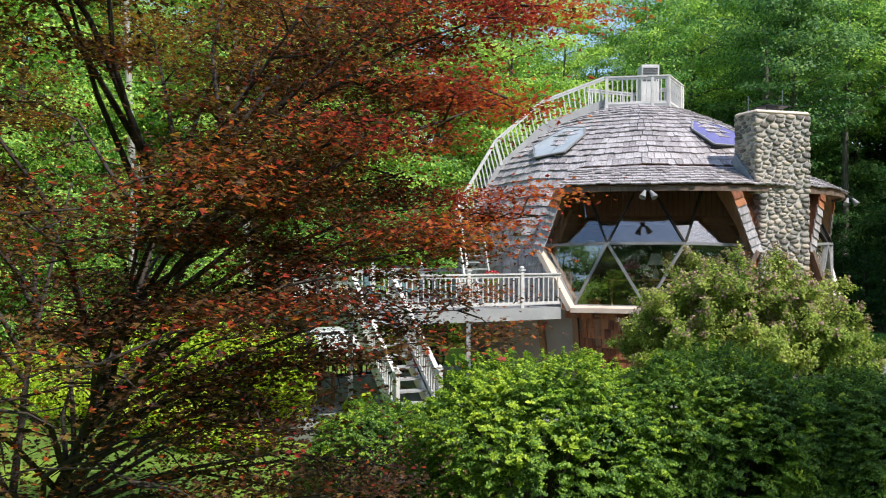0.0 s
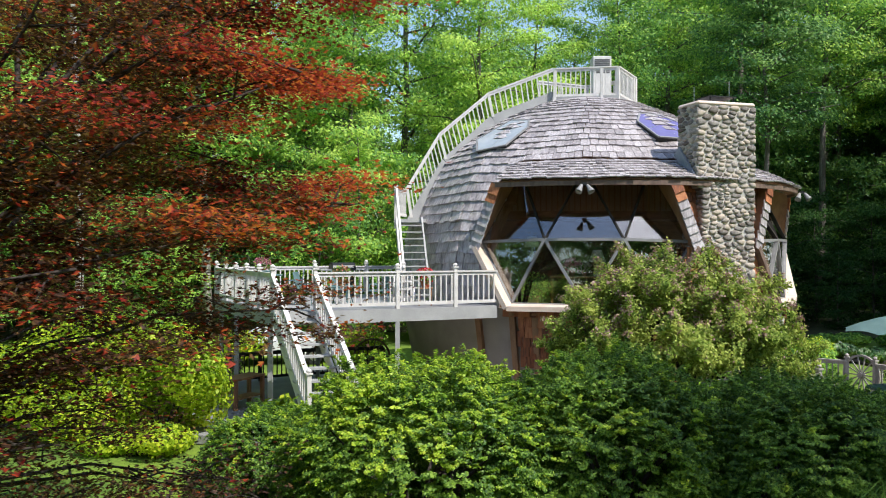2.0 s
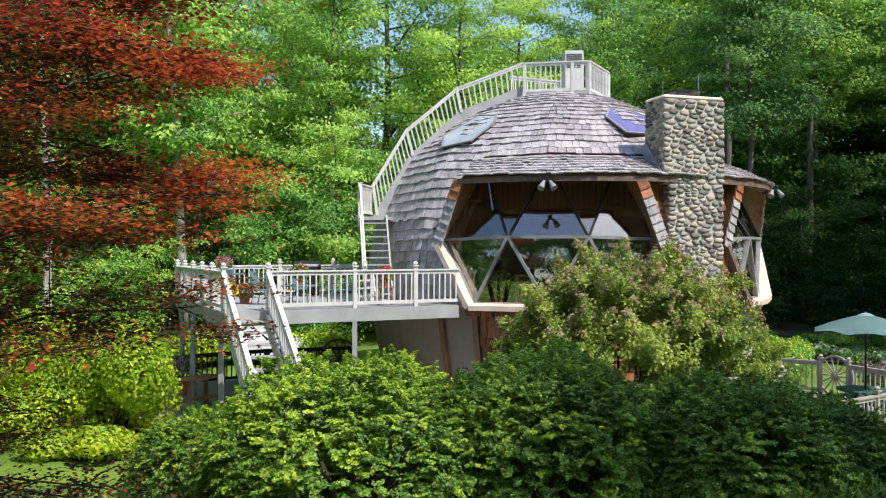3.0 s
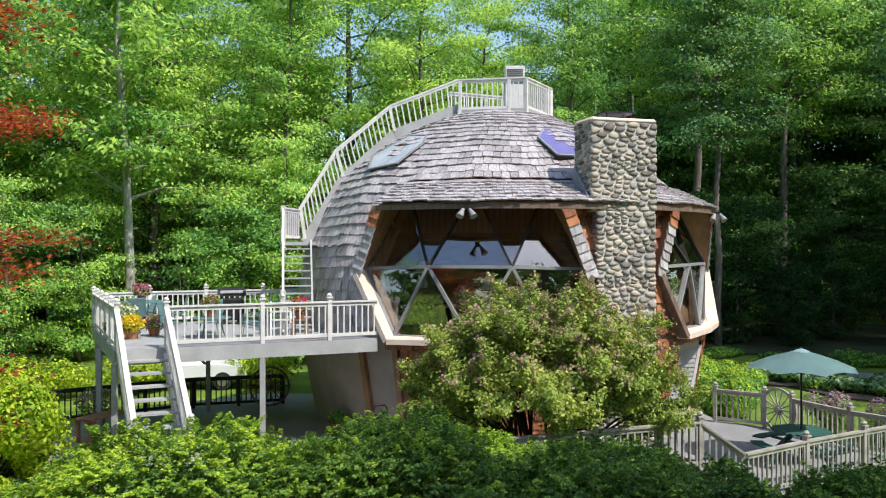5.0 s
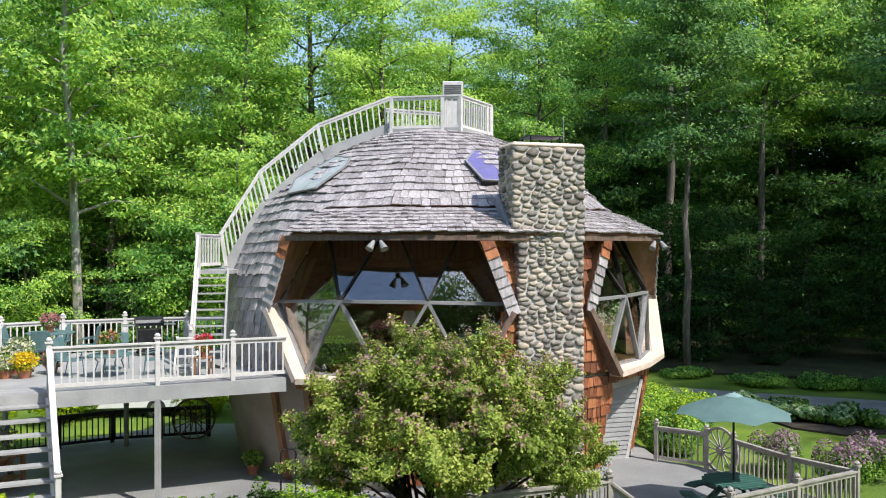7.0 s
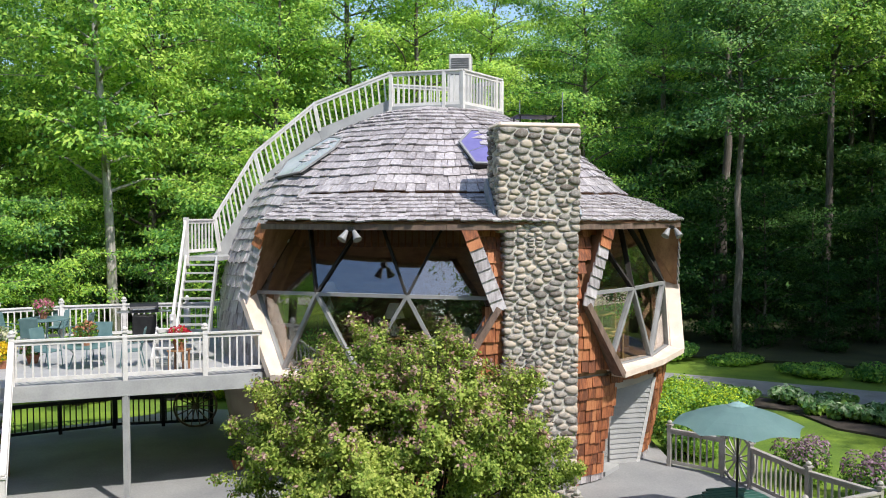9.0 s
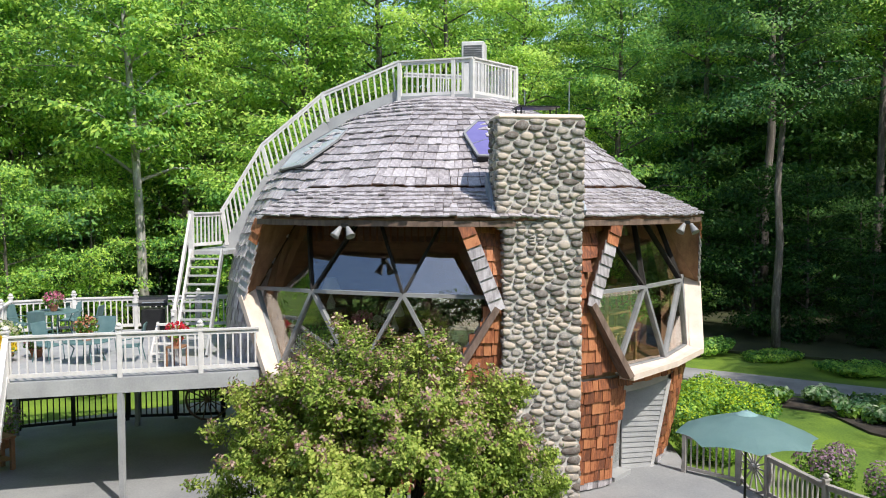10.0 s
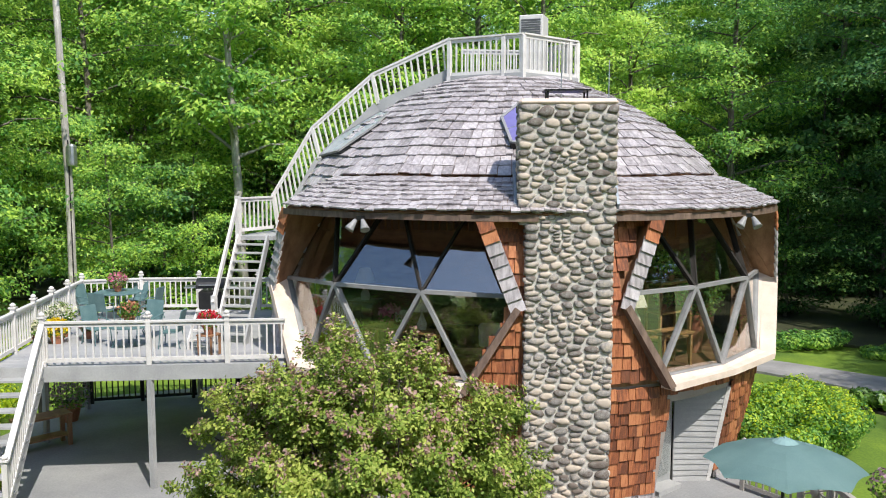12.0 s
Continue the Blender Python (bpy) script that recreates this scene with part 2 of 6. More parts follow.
def beam(bm, a, b, w, h, up=(0, 0, 1)):
    """A bar of width w and height h from a to b."""
    a, b = Vector(a), Vector(b)
    d = (b - a).normalized()
    side = d.cross(Vector(up))
    if side.length < 1e-4:
        side = Vector((1, 0, 0))
    side.normalize()
    u = side.cross(d)
    vs = [bm.verts.new(p + side * w / 2 * i + u * h / 2 * j) for p in (a, b) for i, j in ((-1, -1), (1, -1), (1, 1), (-1, 1))]
    for f in ((0, 3, 2, 1), (4, 5, 6, 7), (0, 1, 5, 4), (1, 2, 6, 5), (2, 3, 7, 6), (3, 0, 4, 7)):
        bm.faces.new([vs[i] for i in f])


def tube(bm, pts, radii, sides=8):
    rings = []
    pts = [Vector(p) for p in pts]
    for i, p in enumerate(pts):
        d = (pts[min(i + 1, len(pts) - 1)] - pts[max(i - 1, 0)]).normalized()
        s = d.cross(Vector((0.3, 0.9, 0.2))).normalized()
        u = s.cross(d)
        r = radii[i] if isinstance(radii, (list, tuple)) else radii
        rings.append([bm.verts.new(p + (s * math.cos(a) + u * math.sin(a)) * r) for a in [2 * math.pi * k / sides for k in range(sides)]])
    for a, b in zip(rings, rings[1:]):
        for k in range(sides):
            bm.faces.new((a[k], a[(k + 1) % sides], b[(k + 1) % sides], b[k]))
    bm.faces.new(rings[0][::-1])
    bm.faces.new(rings[-1])


def lathe(bm, prof, sides=16, at=(0, 0, 0), closed=True):
    rings = [[bm.verts.new((at[0] + r * math.cos(2 * math.pi * k / sides), at[1] + r * math.sin(2 * math.pi * k / sides), at[2] + z)) for k in range(sides)] for r, z in prof]
    for a, b in zip(rings, rings[1:]):
        for k in range(sides):
            bm.faces.new((a[k], a[(k + 1) % sides], b[(k + 1) % sides], b[k]))
    if closed:
        bm.faces.new(rings[0][::-1])
        bm.faces.new(rings[-1])


def slab(bm, pts, z0, z1):
    """A flat polygon of plan points, from z0 up to z1."""
    lo, hi = [bm.verts.new((x, y, z0)) for x, y in pts], [bm.verts.new((x, y, z1)) for x, y in pts]
    bm.faces.new(hi)
    bm.faces.new(lo[::-1])
    for i in range(len(pts)):
        j = (i + 1) % len(pts)
        bm.faces.new((lo[i], lo[j], hi[j], hi[i]))
    bmesh.ops.recalc_face_normals(bm, faces=bm.faces)


def plate(bm, pts, depth):
    """A plane polygon of points in space, thickened by depth along its normal."""
    pts = [Vector(p) for p in pts]
    n = (pts[1] - pts[0]).cross(pts[2] - pts[0]).normalized() * depth
    a, b = [bm.verts.new(p) for p in pts], [bm.verts.new(p + n) for p in pts]
    bm.faces.new(a[::-1])
    bm.faces.new(b)
    for i in range(len(pts)):
        j = (i + 1) % len(pts)
        bm.faces.new((a[i], a[j], b[j], b[i]))


def leaves_mesh(name, centres, spread, size, mats, seed, flat=0.5, droop=0.0, lobes=False, single=False, mat_ids=None, outward=None, hug=0.5):
    """Many single leaves about the given centres; each is a folded blade of its own."""
    rng = np.random.default_rng(seed)
    c = np.asarray(centres, float)
    n = len(c)
    p = c + rng.normal(size=(n, 3)) * np.asarray(spread)
    nrm = rng.normal(size=(n, 3)) * np.array([1, 1, 0.6]) * (1 - flat) + np.array([0, 0, 1.0]) * flat
    if outward is not None:
        nrm = nrm * (1 - 0.5 * hug) + outward * (0.4 + 0.8 * hug)
    nrm /= np.linalg.norm(nrm, axis=1)[:, None]
    ax = rng.normal(size=(n, 3))
    ax[:, 2] -= droop
    ax -= nrm * (ax * nrm).sum(1)[:, None]
    ax /= np.linalg.norm(ax, axis=1)[:, None]
    sd = np.cross(nrm, ax)
    s = size * rng.uniform(0.6, 1.4, n)[:, None]
    if lobes:
        # three narrow fingers
        vs, k = [], 0
        for ang, ln in ((0.0, 1.0), (0.8, 0.8), (-0.8, 0.8)):
            d = ax * math.cos(ang) + sd * math.sin(ang)
            e = sd * math.cos(ang) - ax * math.sin(ang)
            vs += [p - ax * s * 0.35, p + d * s * ln * 0.35 + e * s * 0.13, p + d * s * ln * 0.75, p + d * s * ln * 0.35 - e * s * 0.13]
        verts = np.stack(vs, 1).reshape(-1, 3)
        q = 3
    elif single:
        verts = np.stack([p - ax * s * 0.5 + sd * s * 0.3, p + ax * s * 0.5, p - ax * s * 0.4 - sd * s * 0.3], 1).reshape(-1, 3)
        q = 1
    else:
        fold = nrm * s * 0.12
        verts = np.stack([p - ax * s * 0.5, p + sd * s * 0.3 + fold, p + ax * s * 0.5, p - sd * s * 0.3 + fold], 1).reshape(-1, 3)
        q = 1
    me = bpy.data.meshes.new(name)
    nf, c4 = n * q, 3 if single else 4
    me.vertices.add(nf * c4)
    me.vertices.foreach_set("co", verts.astype(np.float32).ravel())
    me.loops.add(nf * c4)
    me.loops.foreach_set("vertex_index", np.arange(nf * c4, dtype=np.int32))
    me.polygons.add(nf)
    me.polygons.foreach_set("loop_start", np.arange(0, nf * c4, c4, dtype=np.int32))
    for m in mats:
        me.materials.append(m)
    if len(mats) > 1:
        ids = np.repeat(mat_ids if mat_ids is not None else rng.integers(0, len(mats), n), q)
        me.polygons.foreach_set("material_index", ids.astype(np.int32))
    me.update(calc_edges=True)
    return me

# ---- ground ----
bm = bmesh.new()
N = 60
for i in range(N + 1):
    for j in range(N + 1):
        x, y = -220 + 440 * i / N, -160 + 440 * j / N
        far = max(0, math.hypot(x - 5, y - 25) - 35)
        bm.verts.new((x, y, -0.32 + far * 0.03 + (0.5 * noise.noise((x * 0.03, y * 0.03, 0)) if far > 0 else 0)))
bm.verts.ensure_lookup_table()
for i in range(N):
    for j in range(N):
        k = i * (N + 1) + j
        bm.faces.new([bm.verts[q] for q in (k, k + N + 1, k + N + 2, k + 1)])
tagged(part("ground", bm, M_GRASS, smooth=True), "sunlit mown green lawn round the house", "ground", kind="structure")

# ---- the dome house ----
CX, CY = 6.6, 29.05
WINDOWS = (-100.0, -28.0, 44.0, 116.0)
PATIO_Z, DECK_Z = -0.1, 2.6


def P(az, r, z):
    return Vector((CX + r * math.cos(radians(az)), CY + r * math.sin(radians(az)), z))


def facet(az):
    d = ((az + 100 + 18) % 36) - 18
    return 0.5 + 0.5 * math.cos(radians(18)) / math.cos(radians(18 - abs(d)))


def lerp(table, v):
    return float(np.interp(v, [a for a, _ in table], [b for _, b in table]))


ROOF_R = [(2.4, 6.12), (4.0, 6.08), (5.0, 5.85), (6.0, 5.42), (6.6, 5.1), (7.0, 4.74), (7.7, 3.86), (8.3, 2.85), (8.82, 1.6)]
PIER_R = [(-0.2, 5.68), (1.3, 5.98), (2.55, 6.22), (4.13, 6.36), (5.9, 6.05)]


def off_window(az):
    return min(((az - w + 180) % 360 - 180 for w in WINDOWS), key=abs)


def eave_here(az):
    """Whether the overhanging skirt of the roof covers this bearing."""
    d = off_window(az)
    return abs(d) <= 21.2 or (-72 < az < -56) or -100 <= az <= -28


def roof_path(az, low=2.45):
    """Points of the roof, top to bottom, at one bearing."""
    zs = [8.82, 8.6, 8.3, 8.0, 7.7, 7.35, 7.0, 6.72]
    pts = [(lerp(ROOF_R, z) * facet(az), z) for z in zs]
    if eave_here(az):
        pts += [(5.2 * facet(az), 6.55), (5.87, 6.24), (6.55, 5.9)]
    else:
        pts += [(lerp(ROOF_R, z) * facet(az), z) for z in (6.3, 5.9, 5.4, 4.9, 4.3, 3.6, 3.0, low)]
    return pts


def roof_at(az, s):
    """Place at the length s down the roof from its top."""
    pts = roof_path(az)
    for (r0, z0), (r1, z1) in zip(pts, pts[1:]):
        d = math.hypot(r1 - r0, z1 - z0)
        if s <= d:
            return P(az, r0 + (r1 - r0) * s / d, z0 + (z1 - z0) * s / d)
        s -= d
    (r0, z0), (r1, z1) = pts[-2:]
    d = math.hypot(r1 - r0, z1 - z0)
    return P(az, r1 + (r1 - r0) * s / d, z1 + (z1 - z0) * s / d)


def roof_len(az):
    pts = roof_path(az)
    return sum(math.hypot(a[0] - b[0], a[1] - b[1]) for a, b in zip(pts, pts[1:]))


house = thing("dome_house", "shingled geodesic dome house with fieldstone chimney and faceted bay windows", "house", CX, CY, PATIO_Z)
HOUSE_INV = house.matrix_basis.inverted()


def hpart(name, bm, mat, parent=None, label="", smooth=False):
    """A part of the house, built in world places."""
    me = bm if isinstance(bm, bpy.types.Mesh) else finish(bm, mat, name, smooth)
    ob = new(name, me)
    if parent is None:
        ob.parent = house
        ob.matrix_basis = HOUSE_INV
    else:
        ob.parent = parent
    return tagged(ob, label)


HALF = [(2.5, 18.0), (4.13, 9.4), (5.95, 15.4)]
# roof sheathing with a cedar underside
bm = bmesh.new()
for a in range(0, 360, 4):
    a0, a1 = a - 180, a - 176
    mid = (a0 + a1) / 2
    p0, p1 = roof_path(a0 if eave_here(a0) == eave_here(mid) else mid), roof_path(a1 if eave_here(a1) == eave_here(mid) else mid)
    if len(p0) != len(p1):
        p0 = p1 = roof_path(mid)
    v0, v1 = [bm.verts.new(P(a0, r, z)) for r, z in p0], [bm.verts.new(P(a1, r, z)) for r, z in p1]
    for i in range(len(v0) - 1):
        zm = (p0[i][1] + p0[i + 1][1]) / 2
        if zm < 5.85 and any(abs((mid - w + 180) % 360 - 180) < 35.5 - lerp(HALF, max(zm, 2.5)) for w in WINDOWS):
            continue
        bm.faces.new((v0[i], v0[i + 1], v1[i + 1], v1[i]))
bmesh.ops.delete(bm, geom=[v for v in bm.verts if not v.link_faces], context="VERTS")
bmesh.ops.remove_doubles(bm, verts=bm.verts, dist=0.002)
geo = bmesh.ops.extrude_face_region(bm, geom=list(bm.faces))
for v in [g for g in geo["geom"] if isinstance(g, bmesh.types.BMVert)]:
    n = Vector((v.co.x - CX, v.co.y - CY, (v.co.z - 2.6) * 1.2)).normalized()
    v.co -= n * 0.12
bmesh.ops.recalc_face_normals(bm, faces=bm.faces)
roof = hpart("roof", bm, M_CEDAR, None, "weathered grey wooden shake roof")

# wall between the windows and round the ground floor
piers = {}
for k, w in enumerate((-100.0, -28.0, 44.0, 116.0, 188.0)):
    c = w + 36
    bm = bmesh.new()
    zs = [2.5, 2.9, 3.3, 3.7, 4.13, 4.6, 5.1, 5.5, 5.95]
    grid = []
    for z in zs:
        h = lerp(HALF, z)
        grid.append([bm.verts.new(P(c - h + 2 * h * i / 8, (lerp(PIER_R, z) - 0.04 if k == 0 else lerp(ROOF_R, z) - 0.3), z)) for i in range(9)])
    for ra, rb in zip(grid, grid[1:]):
        for i in range(8):
            bm.faces.new((ra[i], ra[i + 1], rb[i + 1], rb[i]))
    geo = bmesh.ops.extrude_face_region(bm, geom=list(bm.faces))
    for v in [g for g in geo["geom"] if isinstance(g, bmesh.types.BMVert)]:
        d = Vector((v.co.x - CX, v.co.y - CY, 0)).normalized()
        v.co -= d * 0.2
    bmesh.ops.recalc_face_normals(bm, faces=bm.faces)
    piers[c] = hpart("wall_pier", bm, M_CEDAR)
bm = bmesh.new()
DOOR_LO, DOOR_HI, DOOR_TOP = -43.0, -24.0, 2.05
zs = [-0.12, 0.6, 1.3, DOOR_TOP, 2.5]
for a in range(-180, 180, 3):
    for z0, z1 in zip(zs, zs[1:]):
        if DOOR_LO - 0.1 <= a < DOOR_HI and z1 <= DOOR_TOP:
            continue
        vs = [bm.verts.new(P(b, lerp(PIER_R, z) - 0.04, z)) for b, z in ((a, z0), (a + 3, z0), (a + 3, z1), (a, z1))]
        bm.faces.new(vs)
bmesh.ops.remove_doubles(bm, verts=bm.verts, dist=0.002)
geo = bmesh.ops.extrude_face_region(bm, geom=list(bm.faces))
for v in [g for g in geo["geom"] if isinstance(g, bmesh.types.BMVert)]:
    v.co -= Vector((v.co.x - CX, v.co.y - CY, 0)).normalized() * 0.2
bmesh.ops.recalc_face_normals(bm, faces=bm.faces)
base_wall = hpart("wall", bm, M_STUCCO, None, "plain tan stucco ground-floor wall")

# floors inside
bm = bmesh.new()
slab(bm, [(CX + 5.95 * math.cos(radians(a)), CY + 5.95 * math.sin(radians(a))) for a in range(0, 360, 6)], 2.3, 2.5)
hpart("upper_floor", bm, M_INWOOD)
bm = bmesh.new()
slab(bm, [(CX + 5.2 * math.cos(radians(a)), CY + 5.2 * math.sin(radians(a))) for a in range(-30, 211, 6)], 5.0, 5.25)
loft = hpart("loft_floor", bm, M_INWOOD)
bm = bmesh.new()
la, lb = P(-30, 5.2, 6.1), P(210, 5.2, 6.1)
beam(bm, la, lb, 0.08, 0.06)
loft_rail = hpart("loft_rail", bm, M_INWOOD)
me = None
for i in range(52):
    p = la.lerp(lb, (i + 0.5) / 52)
    if me is None:
        b2 = bmesh.new()
        box(b2, (0.035, 0.035, 0.85))
        me = finish(b2, M_CEDAR, "loft_baluster")
    o = hpart("loft_baluster", me, None)
    o.matrix_basis = HOUSE_INV @ Matrix.Translation((p.x, p.y, 5.66))


for name, y0, half, z0, z1, mat in (("partition_wall", CY - 0.6, 5.2, 2.5, 5.0, M_INWOOD), ("loft_wall", CY + 0.6, 3.9, 5.25, 7.7, M_INWALL)):
    bm = bmesh.new()
    slab(bm, [(CX - half, y0), (CX + half, y0), (CX + half, y0 + 0.12), (CX - half, y0 + 0.12)], z0, z1)
    hpart(name, bm, mat)


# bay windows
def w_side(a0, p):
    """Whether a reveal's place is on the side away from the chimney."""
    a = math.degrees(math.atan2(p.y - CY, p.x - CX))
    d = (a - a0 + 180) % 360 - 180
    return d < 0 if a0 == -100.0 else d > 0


def bay_window(a0, pale_left, pale_right):
    """Triangulated glazing with struts, deep cedar reveals and a trim of boards."""
    def N(off, r, z):
        return P(a0 + off, r, z)
    top = [N(o, 5.24, 6.3) for o in (-19.5, 0, 19.5)]
    mid = [N(-27.5, 6.1, 4.3), N(-9.6, 6.17, 4.36), N(9.6, 6.17, 4.36), N(27.5, 6.1, 4.3)]
    bot = [N(-18.2, 6.2, 2.62), N(0, 6.15, 2.62), N(18.2, 6.2, 2.62)]
    T = [N(-21, 6.5, 5.84), N(0, 6.55, 5.84), N(21, 6.5, 5.84)]
    W = [N(-26.8, 6.52, 4.14), N(26.8, 6.52, 4.14)]
    B = [N(-18, 6.6, 2.52), N(0, 6.42, 2.52), N(18, 6.6, 2.52)]
    bm = bmesh.new()
    lathe(bm, [(0.03, 0), (0.03, 0.05)], 6, (bot[1].x, bot[1].y, bot[1].z - 0.05))
    frame_ob = hpart("bay_window", bm, M_STRUT, None, "triangulated bay window with deep cedar reveals")
    for a, b, c, d in ((mid[0], top[0], T[0], W[0]), (bot[0], mid[0], W[0], B[0]), (top[2], mid[3], W[1], T[2]), (mid[3], bot[2], B[2], W[1]),
                       (bot[1], bot[0], B[0], B[1]), (bot[2], bot[1], B[1], B[2])):
        for tri in ((a, b, c), (a, c, d)):
            bm = bmesh.new()
            plate(bm, tri, 0.03)
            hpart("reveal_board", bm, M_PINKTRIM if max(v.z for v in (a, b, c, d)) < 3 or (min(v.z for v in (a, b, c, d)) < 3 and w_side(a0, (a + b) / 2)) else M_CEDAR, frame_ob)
    tris = [(mid[0], mid[1], top[0]), (top[0], mid[1], top[1]), (mid[1], mid[2], top[1]), (top[1], mid[2], top[2]), (mid[2], mid[3], top[2]),
            (bot[0], mid[1], mid[0]), (bot[0], bot[1], mid[1]), (bot[1], mid[2], mid[1]), (bot[1], bot[2], mid[2]), (bot[2], mid[3], mid[2])]
    for t in tris:
        bm = bmesh.new()
        plate(bm, t, 0.012)
        o = hpart("pane", bm, M_GLASS, frame_ob)
        o.visible_shadow = False
    edges = set()
    for t in tris:
        for p, q in ((0, 1), (1, 2), (2, 0)):
            kp, kq = tuple(round(v, 3) for v in t[p]), tuple(round(v, 3) for v in t[q])
            edges.add((min(kp, kq), max(kp, kq)))
    for p, q in sorted(edges):
        bm = bmesh.new()
        rad = Vector(((p[0] + q[0]) / 2 - CX, (p[1] + q[1]) / 2 - CY, 0)).normalized()
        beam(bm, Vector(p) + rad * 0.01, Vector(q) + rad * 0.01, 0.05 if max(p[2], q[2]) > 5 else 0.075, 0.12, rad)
        # upper struts carry the eave's shade in their colour
        hpart("strut", bm, M_SHADEDSTRUT if max(p[2], q[2]) > 5 else M_STRUT, frame_ob)
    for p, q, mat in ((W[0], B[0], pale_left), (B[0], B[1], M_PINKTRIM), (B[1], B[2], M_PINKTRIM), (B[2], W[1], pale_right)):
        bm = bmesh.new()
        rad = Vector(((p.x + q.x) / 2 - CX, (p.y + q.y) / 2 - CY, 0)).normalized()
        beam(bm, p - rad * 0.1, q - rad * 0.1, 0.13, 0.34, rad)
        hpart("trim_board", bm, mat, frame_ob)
    # shingled rakes on the upper slanting edges
    for p, q in ((T[0], W[0]), (T[2], W[1])):
        rad = Vector(((p.x + q.x) / 2 - CX, (p.y + q.y) / 2 - CY, 0)).normalized()
        for i in range(8):
            a, b = p.lerp(q, i / 8), p.lerp(q, (i + 1.25) / 8)
            bm = bmesh.new()
            beam(bm, a + rad * 0.0, b + rad * 0.05, 0.3, 0.03, rad)
            hpart("shingle", bm, M_RED if i < 2 else M_SHAKE, frame_ob)
    return frame_ob


for w in WINDOWS:
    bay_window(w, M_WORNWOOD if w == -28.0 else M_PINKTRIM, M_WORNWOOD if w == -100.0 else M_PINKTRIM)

# eave boards and soffits
for w, lo, hi in ((-100, -21.2, 30), (-28, -30, 21.2), (44, -21, 21), (116, -21, 21)):
    st = [lo + (hi - lo) * i / 8 for i in range(9)]
    for a, b in zip(st, st[1:]):
        bm = bmesh.new()
        beam(bm, P(w + a, 6.5, 5.82), P(w + b, 6.5, 5.82), 0.09, 0.12)
        hpart("eave_board", bm, M_WORNWOOD)

# chimney body
CHN, CHW, CHD, CHTOP = -73.0, 1.78, 0.95, 7.9
CHOUT = Vector((math.cos(radians(CHN)), math.sin(radians(CHN)), 0))
CHFX, CHFY = 9.32, 23.1
TANG = Vector((-CHOUT.y, CHOUT.x, 0))
CHX, CHY = CHFX - CHOUT.x * CHD / 2, CHFY - CHOUT.y * CHD / 2
ch_rot = Matrix.Rotation(radians(CHN + 90), 3, "Z")
bm = bmesh.new()
box(bm, (CHW - 0.05, CHD - 0.05, CHTOP - 5.7), (CHX, CHY, (CHTOP + 5.7) / 2), ch_rot)
box(bm, (CHW - 0.21, CHD - 0.05, 5.8), (CHX + 0.05, CHY, 2.8), ch_rot)
chimney = hpart("chimney", bm, M_MORTAR, None, "tall rounded fieldstone chimney")
bm = bmesh.new()
box(bm, (CHW + 0.02, CHD + 0.02, 0.13), (CHX, CHY, CHTOP + 0.03), ch_rot, 0.055)
hpart("chimney_crown", bm, M_PINKTRIM, chimney, "pale mortar crown")
bm = bmesh.new()
box(bm, (0.85, 0.6, 0.03), (CHX, CHY, CHTOP + 0.26), ch_rot)
for i, j in ((-1, -1), (1, -1), (1, 1), (-1, 1)):
    q = ch_rot @ Vector((0.36 * i, 0.24 * j, 0))
    box(bm, (0.03, 0.03, 0.2), (CHX + q.x, CHY + q.y, CHTOP + 0.17))
hpart("chimney_cap", bm, M_BLACK, chimney, "flat black metal cap on legs")
for side in (-1, 1):
    bm = bmesh.new()
    at = [centre_ + TANG * side * (CHW / 2 + 0.05) for centre_ in (Vector((CHX, CHY, 5.98)) + CHOUT * 0.3, Vector((CHX, CHY, 6.75)) - CHOUT * 0.42)]
    beam(bm, at[0], at[1], 0.05, 0.3)
    hpart("flashing", bm, M_LEAD, chimney, "blue-grey metal flashing")
for dx, dy, h in ((-0.3, 1.0, 0.75), (0.65, 0.9, 0.9)):
    bm = bmesh.new()
    tube(bm, [(CHX + dx, CHY + dy, 6.6), (CHX + dx, CHY + dy, CHTOP + h)], 0.012, 6)
    hpart("antenna", bm, M_STEEL, chimney)

